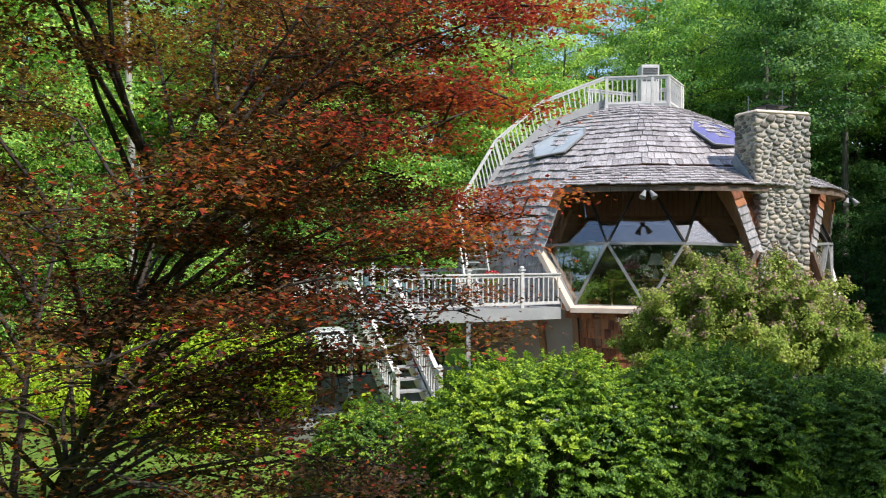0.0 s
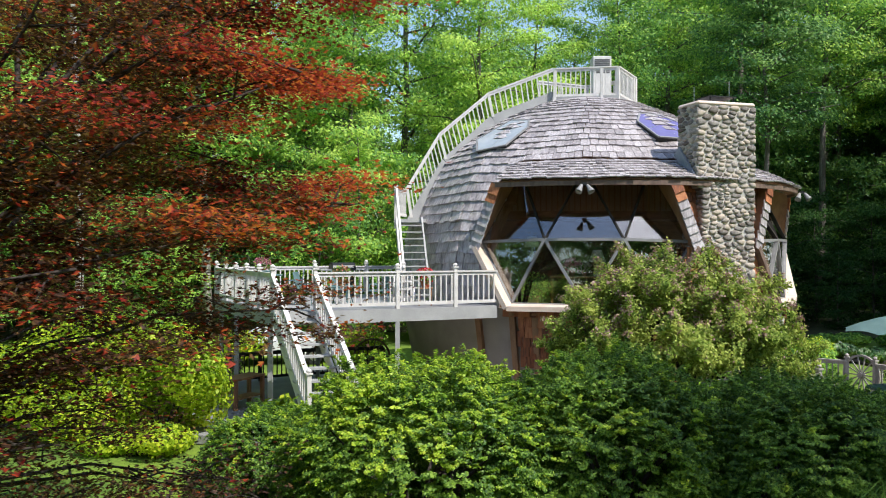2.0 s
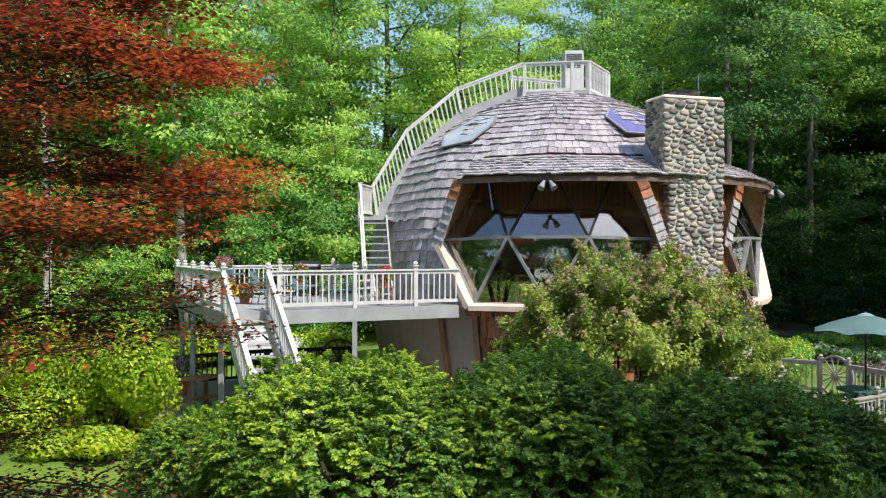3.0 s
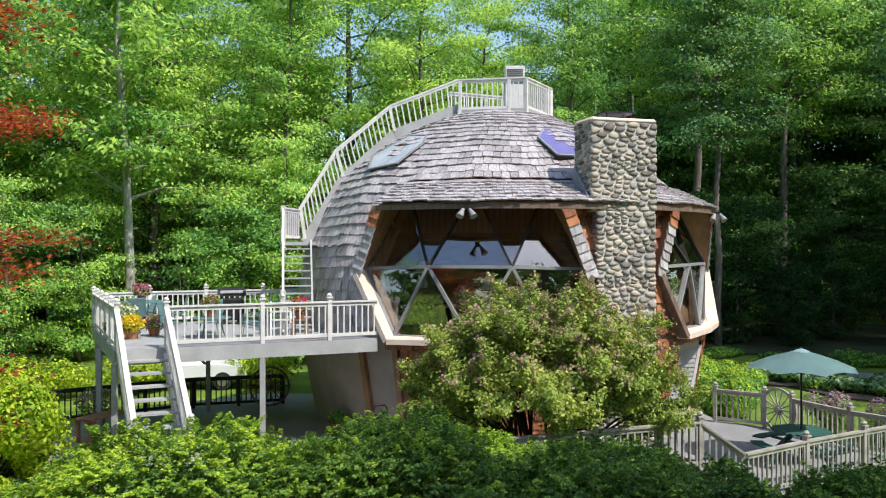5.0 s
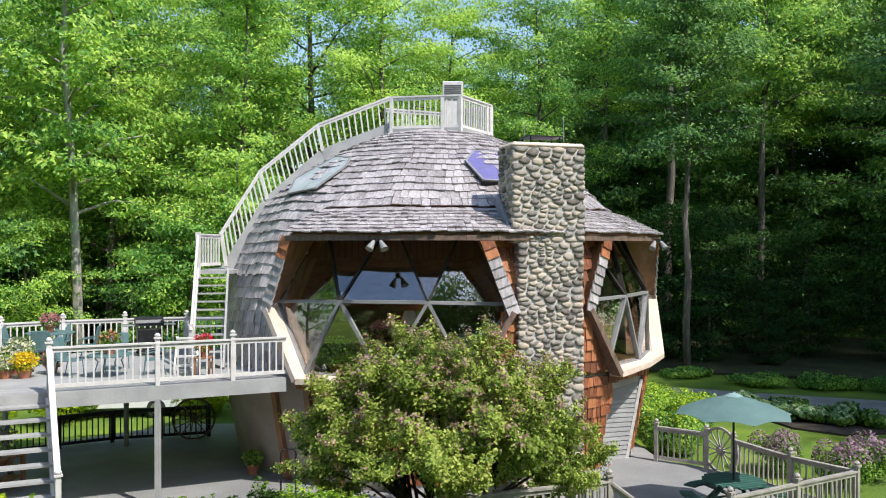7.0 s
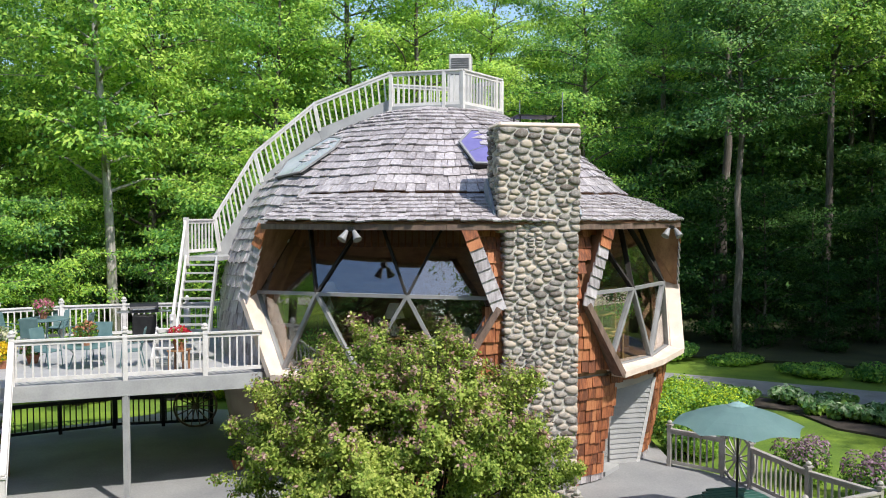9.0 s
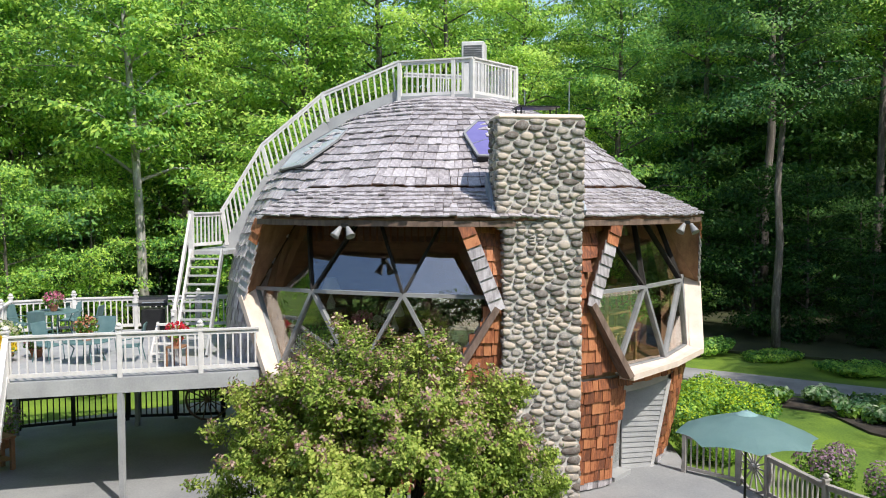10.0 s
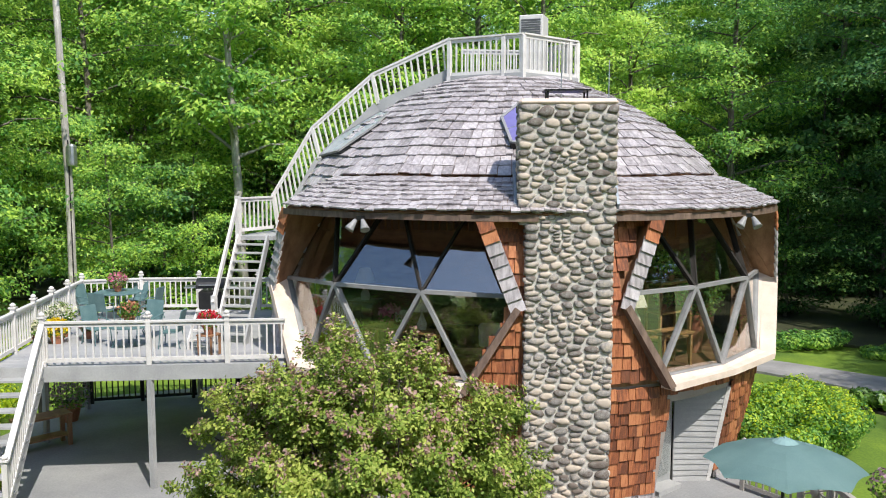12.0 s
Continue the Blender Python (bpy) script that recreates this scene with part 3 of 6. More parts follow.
# ---- decks, stairs and railings ----
def railing(name, label, a, b, z, posts, mat=M_WHITE, h=0.92, gap=0.155, caps=True, group="deck railings", skip_last=False):
    """A straight railing of posts, two rails and single balusters between plan points a and b; z is one or two floor heights."""
    z0, z1 = z if isinstance(z, tuple) else (z, z)
    A, B = Vector((a[0], a[1], z0)), Vector((b[0], b[1], z1))
    t = thing(name, label, "railing", A.x, A.y, A.z, group=group)
    D = B - A
    L = D.length
    up = Vector((0, 0, 1))
    for nm, zz, ww, hh in (("top_rail", h, 0.11, 0.04), ("upper_rail", h - 0.06, 0.04, 0.08), ("bottom_rail", 0.12, 0.05, 0.08)):
        bm = bmesh.new()
        beam(bm, up * zz, D + up * zz, ww, hh)
        part(nm, bm, mat, t)
    rot = math.degrees(math.atan2(D.y, D.x))
    bm = bmesh.new()
    box(bm, (0.035, 0.035, h - 0.2), (0, 0, h / 2 + 0.02))
    me = finish(bm, mat, "baluster")
    n = max(1, round(L / gap))
    for i in range(n):
        part("baluster", me, None, t, m=Matrix.Translation(D * ((i + 0.5) / n)) @ pose(0, 0, 0, 0, 0, rot))
    pm = None
    for f in posts:
        if pm is None:
            bm = bmesh.new()
            if caps:
                box(bm, (0.1, 0.1, h + 0.13), (0, 0, (h + 0.13) / 2 - 0.01), None, 0.006)
            else:
                box(bm, (0.1, 0.1, h + 0.28), (0, 0, h / 2 - 0.17), None, 0.006)
            pm = finish(bm, mat, "post")
            bm = bmesh.new()
            box(bm, (0.15, 0.15, 0.035), (0, 0, h + 0.11))
            box(bm, (0.12, 0.12, 0.1), (0, 0, h + 0.17), None, 0.04)
            cm = finish(bm, mat, "post_cap")
        m = Matrix.Translation(D * f) @ pose(0, 0, 0, 0, 0, rot)
        po = part("post", pm, None, t, m=m)
        if caps:
            part("post_cap", cm, None, po)
    return t


DR, DL = Vector((3.25, 23.38)), Vector((-1.28, 21.3))
DIR = (DR - DL).normalized()
PERP = Vector((DIR.y, -DIR.x))
NL = DL - DIR * 1.04
BL, BM, BR = Vector((-5.1, 26.6)), Vector((-3.85, 27.55)), Vector((-2.35, 28.2))
HB = Vector((0.9, 29.3))
deck = thing("deck", "raised grey timber deck on posts beside the dome", "deck", DL.x, DL.y, DECK_Z)
INV = deck.matrix_basis.inverted()


def world_part(parent, name, bm, mat, label="", smooth=False):
    o = part(name, bm, mat, parent, label, smooth)
    o.matrix_basis = parent.matrix_basis.inverted()
    return o


# deck boards run along the front
outline = [NL, DR, Vector((1.3, 26.0)), HB, BR, BM, BL]
bm = bmesh.new()
slab(bm, [tuple(p) for p in outline], DECK_Z - 0.25, DECK_Z - 0.04)
world_part(deck, "deck_frame", bm, M_GREYPAINT)


def clip_line(poly, o, d):
    """The stretch of the line o + s d inside a plan polygon."""
    hits = []
    for a, b in zip(poly, poly[1:] + poly[:1]):
        e = b - a
        den = d.x * e.y - d.y * e.x
        if abs(den) > 1e-9:
            w = a - o
            s, u = (w.x * e.y - w.y * e.x) / den, (w.x * d.y - w.y * d.x) / den
            if 0 <= u < 1:
                hits.append(s)
    return (min(hits), max(hits)) if len(hits) > 1 else None


k = 0.07
while k < 7.8:
    c = clip_line(outline, NL - PERP * k, DIR)
    if c and c[1] - c[0] > 0.2:
        bm = bmesh.new()
        a, b = NL - PERP * k + DIR * c[0], NL - PERP * k + DIR * c[1]
        beam(bm, (a.x, a.y, DECK_Z - 0.02), (b.x, b.y, DECK_Z - 0.02), 0.134, 0.036)
        world_part(deck, "deck_board", bm, M_DECK)
    k += 0.14
for a, b in ((NL, DR), (NL, BL), (BL, BM), (BM, BR), (BR, HB)):
    bm = bmesh.new()
    d = (b - a).normalized()
    n = Vector((d.y, -d.x)) * 0.025 * (1 if (a, b) == (NL, DR) else -1)
    beam(bm, (a.x + n.x, a.y + n.y, DECK_Z - 0.17), (b.x + n.x, b.y + n.y, DECK_Z - 0.17), 0.045, 0.32)
    world_part(deck, "fascia_board", bm, M_GREYPAINT)
for q in (Vector((0.67, 22.2)), Vector((-2.3, 20.95)), BL + Vector((0.2, -0.2)), Vector((-2.2, 27.9)), Vector((-3.8, 23.8))):
    bm = bmesh.new()
    box(bm, (0.11, 0.11, DECK_Z - 0.3 - PATIO_Z), (q.x, q.y, (DECK_Z - 0.3 + PATIO_Z) / 2))
    world_part(deck, "support_post", bm, M_GREYPAINT)

railing("deck_railing", "white painted wooden deck railing with capped posts", DL, DR, DECK_Z, (0, 0.43, 0.755))
railing("deck_railing", "white painted wooden deck railing with capped posts", NL, BL, DECK_Z, (0, 0.2, 0.4, 0.6, 0.8))
railing("deck_railing", "white painted wooden deck railing with capped posts", BL, BM, DECK_Z, (0, 1.0))
railing("deck_railing", "white painted wooden deck railing with capped posts", BM, BR, DECK_Z, (1.0,))
railing("deck_railing", "white painted wooden deck railing with capped posts", BR, HB, DECK_Z, (0.5,))

# open stair from the deck to the garden
stair = thing("garden_stair", "open grey deck stair with white railings", "stairs", DL.x, DL.y, PATIO_Z)
SN, RISE, RUN = 11, 0.24, 0.28
DOWN = (Matrix.Rotation(radians(4), 2) @ PERP)
end_l, end_r = NL + DOWN * RUN * SN, DL + DOWN * RUN * SN
for side in (NL + DIR * 0.05, DL - DIR * 0.05):
    e = side + DOWN * RUN * SN
    bm = bmesh.new()
    beam(bm, (side.x, side.y, DECK_Z - 0.2), (e.x, e.y, DECK_Z - 0.2 - RISE * SN), 0.05, 0.28)
    world_part(stair, "stringer", bm, M_WHITE)
for i in range(1, SN):
    a, b = NL + DOWN * RUN * (i - 0.4), DL + DOWN * RUN * (i - 0.4)
    bm = bmesh.new()
    beam(bm, (a.x, a.y, DECK_Z - RISE * i), (b.x, b.y, DECK_Z - RISE * i), 0.27, 0.045)
    world_part(stair, "tread", bm, M_GREYPAINT)
ne = 9.0
for p in (NL, DL):
    e = p + DOWN * RUN * ne
    railing("stair_railing", "white sloping wooden stair railing", p, e, (DECK_Z, DECK_Z - RISE * ne), (1.0,), group="stair railings")

# steep steps from the deck to the roof landing
steps = thing("roof_steps", "steep white wooden steps up to the roof landing", "stairs", 0.9, 24.5, DECK_Z)
lo_l, hi_l = Vector((0.72, 24.45, DECK_Z)), Vector((0.42, 26.05, 5.0))
wv = Vector((0.75, 0.15, 0))
for s in (Vector((0, 0, 0)), wv):
    bm = bmesh.new()
    beam(bm, lo_l + s, hi_l + s, 0.05, 0.2)
    world_part(steps, "stringer", bm, M_WHITE if s.length == 0 else M_GREYPAINT)
bm = bmesh.new()
beam(bm, lo_l + Vector((0, 0, 0.95)), hi_l + Vector((0, 0, 0.95)), 0.06, 0.12)
world_part(steps, "hand_rail", bm, M_WHITE)
for f in (0.03, 0.98):
    bm = bmesh.new()
    p = lo_l.lerp(hi_l, f)
    box(bm, (0.11, 0.11, 1.2), (p.x, p.y, p.z + 0.45))
    world_part(steps, "post", bm, M_WHITE)
for i in range(1, 12):
    bm = bmesh.new()
    p = lo_l.lerp(hi_l, i / 12)
    beam(bm, p, p + wv, 0.2, 0.035)
    world_part(steps, "tread", bm, M_GREYPAINT)
bm = bmesh.new()
slab(bm, [(0.35, 26.0), (1.3, 26.2), (1.3, 28.9), (0.25, 28.9)], 4.9, 5.0)
world_part(steps, "landing", bm, M_GREYPAINT)
railing("landing_railing", "white railing round the roof landing", (0.42, 26.05), (0.66, 27.3), 5.02, (0,), caps=False)

# curved stair over the roof
climb = thing("roof_stair", "grey stair climbing over the dome with white railing", "stairs", 0.7, 27.4, 5.0)
RP = [Vector((0.69, 27.3, 6.03)), Vector((1.70, 27.6, 7.75)), Vector((3.27, 27.95, 9.1)), Vector((5.35, 28.0, 9.9))]
FOOT = [p + Vector((d, 0, -e)) for p, d, e in zip(RP, (0.14, 0.22, 0.16, 0.06), (0.95, 0.8, 0.76, 0.78))]
for s in (Vector((0, 0, 0)), Vector((0, 0.95, 0))):
    for a, b in zip(FOOT, FOOT[1:]):
        bm = bmesh.new()
        beam(bm, a + s - Vector((0, 0, 0.1)), b + s - Vector((0, 0, 0.1)), 0.06, 0.32)
        world_part(climb, "stringer", bm, M_GREYPAINT)
for a, b in zip(RP, RP[1:]):
    bm = bmesh.new()
    beam(bm, a, b, 0.08, 0.05)
    beam(bm, a - Vector((0, 0, 0.06)), b - Vector((0, 0, 0.06)), 0.04, 0.08)
    world_part(climb, "hand_rail", bm, M_WHITE)
bal = bmesh.new()
box(bal, (0.04, 0.04, 0.9))
bal = finish(bal, M_WHITE, "baluster")
for (a, b), (c, d), n in zip(zip(RP, RP[1:]), zip(FOOT, FOOT[1:]), (11, 12, 12)):
    for i in range(n):
        f = i / n
        p, q = a.lerp(b, f), c.lerp(d, f)
        v = p - q
        if i == 0:
            bm = bmesh.new()
            beam(bm, q, p, 0.09, 0.09, (0, 1, 0))
            world_part(climb, "post", bm, M_WHITE)
            continue
        o = part("baluster", bal, None, climb)
        o.matrix_basis = climb.matrix_basis.inverted() @ Matrix.Translation((p + q) / 2) @ v.to_track_quat("Z", "Y").to_matrix().to_4x4() @ Matrix.Diagonal((1, 1, v.length / 0.9, 1))
for i in range(26):
    f = i / 26 * 3
    j = int(f)
    p = FOOT[j].lerp(FOOT[j + 1], f - j)
    bm = bmesh.new()
    beam(bm, p, p + Vector((0, 0.95, 0)), 0.22, 0.035)
    world_part(climb, "tread", bm, M_GREYPAINT)

# crown platform: a five-sided lookout
crown = thing("roof_platform", "five-sided lookout platform on the dome's crown", "platform", CX, CY, 8.75)
PC = [P(a, 1.72, 0).to_2d() for a in (-64, 8, 80, 152, 224)]
bm = bmesh.new()
slab(bm, [tuple(p) for p in [P(a, 1.78, 0).to_2d() for a in (-64, 8, 80, 152, 224)]], 8.78, 8.96)
world_part(crown, "platform_floor", bm, M_GREYPAINT)
bm = bmesh.new()
lathe(bm, [(1.95, 8.62), (1.7, 8.8)], 5, (CX, CY, 0))
o = world_part(crown, "curb", bm, M_GREYPAINT)
for a, b in ((PC[4], PC[0]), (PC[0], PC[1]), (PC[1], PC[2]), (PC[2], PC[3])):
    railing("platform_railing", "white wooden railing on the roof platform", a, b, 8.88, (0.02, 0.75) if a == PC[4] else (0, 0.85) if a == PC[0] else (0,), h=0.98, caps=False, gap=0.15, group="platform railings")
box_t = thing("vent_housing", "white boxed vent housing with a louvred side", "vent", 7.15, 29.4, 8.96)
bm = bmesh.new()
box(bm, (0.62, 0.62, 1.6), (0, 0, 0.8), None, 0.02)
part("housing", bm, M_WHITE, box_t)
bm = bmesh.new()
for i in range(8):
    box(bm, (0.5, 0.02, 0.05), (0, -0.32, 1.05 + i * 0.06), Matrix.Rotation(0.5, 3, "X"))
part("louvre", bm, M_STRUT, box_t)

# patio and lower deck
bm = bmesh.new()
slab(bm, [(-5.0, 20.2), (-1.0, 19.2), (3.0, 20.6), (9.8, 19.6), (10.7, 18.75), (15.95, 21.9), (15.0, 23.2), (14.25, 24.9), (13.8, 25.6), (12.7, 26.5), (12.2, 31), (-1.5, 31), (-5.5, 27.5)], -0.3, PATIO_Z)
tagged(part("patio", bm, M_PATIO), "pale grey patio under and beside the house", "patio", kind="structure")

# railings round the patio and the lower terrace
for a, b, z, posts in (((12.5, 26.35), (13.66, 25.55), PATIO_Z, (0.05, 1)), ((14.1, 24.8), (14.82, 23.1), PATIO_Z, (0, 1)), ((14.82, 23.1), (15.75, 21.9), PATIO_Z, (1,)),
                       ((10.75, 18.85), (12.4, 19.95), PATIO_Z, (1,)), ((12.4, 19.95), (15.75, 21.9), PATIO_Z, (0.5,)), ((5.5, 17.35), (9.9, 18.95), 0.5, (0, 0.5, 1)), ((9.9, 18.95), (9.3, 19.75), 0.5, (1,)),
                       ((9.9, 18.95), (10.75, 18.85), (0.5, PATIO_Z), ()), ((-6.3, 26.1), (-2.8, 28.4), PATIO_Z, (0, 0.33, 0.66, 1)), ((-2.8, 28.4), (-0.2, 29.2), PATIO_Z, (0.5, 1))):
    dark = a[0] < 0
    railing("patio_railing", "weathered dark-stained railing under the deck" if dark else "weathered grey-white terrace railing with capped posts, darkened for shade", a, b, z, posts, mat=M_BLACK if dark else M_OLDWHITESHADE, group="terrace railings", caps=not dark)
bm = bmesh.new()
slab(bm, [(5.4, 17.3), (10.0, 18.98), (9.9, 19.3), (5.3, 17.7)], -0.3, 0.5)
tagged(part("raised_walk", bm, M_PATIO), "low grey raised walk behind the hedge", "walkway", kind="structure")

# ---- planting ----
def tree_mesh(seed, height, spread, leaf, n_sprays, per, low=0.2, mats=(M_LEAF,), bark=M_BARK):
    """Trunk with limbs, and a crown of layered sprays of single leaves."""
    rng = random.Random(seed)
    bm = bmesh.new()
    pts, rad = [], []
    x = y = 0.0
    for i in range(9):
        f = i / 8
        pts.append((x, y, height * 0.95 * f))
        rad.append(max(0.02, height * 0.0095 * (1 - f) ** 0.8 + 0.015))
        x += rng.uniform(-0.02, 0.02) * height * 0.5
        y += rng.uniform(-0.02, 0.02) * height * 0.5
    tube(bm, pts, rad, 8)
    centres = []
    n_limbs = max(6, n_sprays // 4)
    for i in range(n_limbs):
        f = low + (0.97 - low) * (i + rng.random() * 0.7) / n_limbs
        k = min(7, int(f * 8))
        base = Vector(pts[k]).lerp(Vector(pts[k + 1]), f * 8 - k)
        ang = i * 2.4 + rng.uniform(-0.5, 0.5)
        shape = (1 - ((f - 0.5) / 0.62) ** 2)
        ln = spread * max(0.25, shape) * rng.uniform(0.7, 1.15)
        tip = base + Vector((math.cos(ang) * ln, math.sin(ang) * ln, ln * rng.uniform(0.05, 0.5)))
        midp = base.lerp(tip, 0.5) + Vector((0, 0, ln * 0.1))
        r0 = max(0.02, rad[k] * 0.45)
        tube(bm, [base, midp, tip], [r0, r0 * 0.6, 0.012], 5)
        for j in range(6):
            g = 0.3 + 0.7 * (j + rng.random()) / 6
            c = base.lerp(tip, g) + Vector((rng.uniform(-1, 1), rng.uniform(-1, 1), rng.uniform(-0.4, 0.5))) * (0.22 * spread)
            centres.append(c)
    trunk = finish(bm, bark, "trunk", True)
    arr, outs = [], []
    nr = np.random.default_rng(seed)
    per = int(per * 0.72)
    for c in centres:
        w = spread * rng.uniform(0.08, 0.165)
        d = nr.normal(size=(per, 3)) * np.array([1, 1, 0.22])
        arr.append(np.array(c) + d * w)
        o = d * np.array([0.7, 0.7, 0.6]) + np.array([c[0], c[1], 0]) / max(0.5, math.hypot(c[0], c[1])) * 0.5 + np.array([0, 0, 0.45])
        outs.append(o)
    arr, outs = np.concatenate(arr), np.concatenate(outs)
    outs /= np.linalg.norm(outs, axis=1)[:, None]
    crown_me = leaves_mesh("crown", arr, (0.05, 0.05, 0.05), leaf, mats, seed, flat=0.4, droop=0.3, outward=outs, single=True)
    return trunk, crown_me


TREES = [tree_mesh(s, h, sp, 0.19, ns, int(per * 1.7), lo) for s, h, sp, ns, per, lo in ((11, 23, 4.6, 140, 130, 0.1), (12, 26, 5.2, 150, 130, 0.15), (13, 21, 4.2, 130, 130, 0.06), (14, 25, 4.8, 140, 130, 0.22))]
HIGH_TREES = [tree_mesh(s, h, sp, 0.19, ns, int(per * 1.6), lo) for s, h, sp, ns, per, lo in ((18, 24, 4.6, 120, 120, 0.5), (19, 26, 4.4, 120, 120, 0.58))]
# trees with the shade of the woods painted into their leaves
DARK_TREES = [tree_mesh(s, h, sp, 0.19, ns, int(per * 1.6), lo, (M_LEAFSHADE,)) for s, h, sp, ns, per, lo in ((15, 24, 4.4, 130, 120, 0.3), (16, 22, 4.0, 120, 120, 0.38))]
EDGE_TREES = [tree_mesh(17, 13, 4.2, 0.3, 100, 90, 0.03, (M_LEAFSHADE,))]
SHADED_HEMLOCKS = [tree_mesh(41, 11, 3.6, 0.2, 100, 110, 0.02, (M_HEMLOCKSHADE,))]
LIT_SAPLINGS = [tree_mesh(23, 9, 3.2, 0.14, 90, 190, 0.03), tree_mesh(24, 7, 2.8, 0.14, 80, 190, 0.03)]
SAPLINGS = [tree_mesh(s, h, sp, 0.2, ns, per, lo, (M_LEAFSHADE,)) for s, h, sp, ns, per, lo in ((21, 7.5, 3.0, 44, 70, 0.1), (22, 5.5, 2.6, 36, 70, 0.08))]


def plant_tree(kind, x, y, z, s, rz, label="tall green broadleaf forest tree", group="forest trees"):
    t = thing("tree", label, "tree", x, y, z, rz, group)
    t.scale = (s, s, s)
    part("trunk", kind[0], None, t)
    part("crown", kind[1], None, t)
    return t


rng = random.Random(5)
# these eight stand out of view at right, added to shade hedge and lawn
spots = [(18.6, 3.4), (32, 20), (35.5, 25), (32, 27), (39, 33), (42, 35), (37, 19), (37, 37)]
for i in range(900):
    x, y = rng.uniform(-48, 62), rng.uniform(35, 78)
    d = math.hypot(x - CX, y - CY)
    if d < 12.5 or (y < 44 and abs(x + 9.6 + (42 - y) * -0.62) < 4.5) or (x > 13 and y < 44) or any(math.hypot(x - a, y - b) < 4.3 for a, b in spots):
        continue
    spots.append((x, y))
    if len(spots) >= 96:
        break
for x in range(-31, -14, 5):
    spots += [(x, 27 + rng.uniform(0, 5)), (x - 4, 18 + rng.uniform(0, 4))]
for x, y in spots:
    if math.hypot(x - 18.3, y - 43.7) < 4.0:
        continue
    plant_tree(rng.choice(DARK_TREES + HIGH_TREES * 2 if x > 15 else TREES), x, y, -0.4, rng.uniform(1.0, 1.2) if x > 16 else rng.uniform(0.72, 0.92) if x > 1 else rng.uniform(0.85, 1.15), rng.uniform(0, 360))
for i in range(60):
    x, y = rng.uniform(-30, 50), rng.uniform(33, 60)
    if math.hypot(x - CX, y - CY) < 10 or (x > 10 and y < 52):
        continue
    plant_tree(rng.choice(SAPLINGS), x, y, -0.4, rng.uniform(0.7, 1.3), rng.uniform(0, 360), "young understorey tree with layered leaves", "understorey trees")
# a row of understorey whose dark leaf colour stands for shade
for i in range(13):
    plant_tree(SHADED_HEMLOCKS[0], 14.5 + i * 3.0 + rng.uniform(-0.8, 0.8), 48.5 - 0.3 * i + rng.uniform(-1.0, 2.5), -0.4, rng.uniform(0.55, 1.0), rng.uniform(0, 360), "understorey tree at the edge of the woods, leaves darkened for shade", "hemlocks")
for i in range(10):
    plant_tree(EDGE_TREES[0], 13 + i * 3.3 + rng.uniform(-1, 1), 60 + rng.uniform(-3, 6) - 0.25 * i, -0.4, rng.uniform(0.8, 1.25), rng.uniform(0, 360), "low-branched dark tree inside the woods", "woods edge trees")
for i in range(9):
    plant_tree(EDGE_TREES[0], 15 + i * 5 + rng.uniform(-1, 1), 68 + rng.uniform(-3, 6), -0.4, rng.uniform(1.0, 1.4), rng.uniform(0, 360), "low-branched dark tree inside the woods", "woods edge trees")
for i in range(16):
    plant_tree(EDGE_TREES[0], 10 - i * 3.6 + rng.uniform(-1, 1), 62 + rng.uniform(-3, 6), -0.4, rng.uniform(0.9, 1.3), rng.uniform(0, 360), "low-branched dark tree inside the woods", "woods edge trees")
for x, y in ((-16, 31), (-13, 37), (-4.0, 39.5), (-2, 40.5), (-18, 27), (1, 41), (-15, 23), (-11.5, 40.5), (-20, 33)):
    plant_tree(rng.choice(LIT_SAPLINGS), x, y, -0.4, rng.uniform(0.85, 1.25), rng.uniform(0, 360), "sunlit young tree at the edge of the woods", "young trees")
# short trees out of view, added to keep sun off the lower woods
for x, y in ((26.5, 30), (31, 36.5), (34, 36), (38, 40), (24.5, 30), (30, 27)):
    plant_tree(DARK_TREES[0], x, y, -0.4, 0.62, rng.uniform(0, 360), "short unseen tree at right, added to shade the edge of the woods", "drive trees")
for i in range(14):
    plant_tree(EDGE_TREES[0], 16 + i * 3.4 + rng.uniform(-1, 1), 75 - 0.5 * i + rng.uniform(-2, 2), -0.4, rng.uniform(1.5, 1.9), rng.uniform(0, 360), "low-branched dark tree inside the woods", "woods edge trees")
# one tall straight trunk and a low hemlock stand before the dark woods
plant_tree(tree_mesh(33, 24, 4.4, 0.19, 120, 190, 0.5, (M_LEAFSHADE,)), 18.3, 43.7, -0.4, 0.85, 70, "tall forest tree with a bare grey trunk")
# five tall trees beyond the right edge of view, added only for their shadows
for x, y in ((30, 34.5), (31.5, 28), (36, 33), (33.5, 39), (28.5, 38.5)):
    plant_tree(DARK_TREES[1], x, y, -0.4, rng.uniform(1.05, 1.2), rng.uniform(0, 360))
plant_tree(SHADED_HEMLOCKS[0], 22.6, 45.2, -0.4, 0.42, 15, "low spreading hemlock before the dark woods", "hemlocks")
# woods across the garden, unseen behind the camera, added for dark pane reflections
for i in range(22):
    plant_tree(DARK_TREES[i % 2], -34 + i * 3.7 + rng.uniform(-1.2, 1.2), -17 + rng.uniform(-4, 2), -0.3, rng.uniform(0.75, 1.05), rng.uniform(0, 360), "tall unseen tree across the garden, added for the pane reflections", "woods across the garden")
for i in range(26):
    a = math.pi * (0.98 + 1.04 * i / 25)
    plant_tree(EDGE_TREES[0], 5 + 29 * math.cos(a) + rng.uniform(-1, 1), 8 + 19 * math.sin(a) + rng.uniform(-1, 1), -0.3, rng.uniform(0.65, 0.85), rng.uniform(0, 360), "low unseen tree round the garden, added for the pane reflections", "woods across the garden")
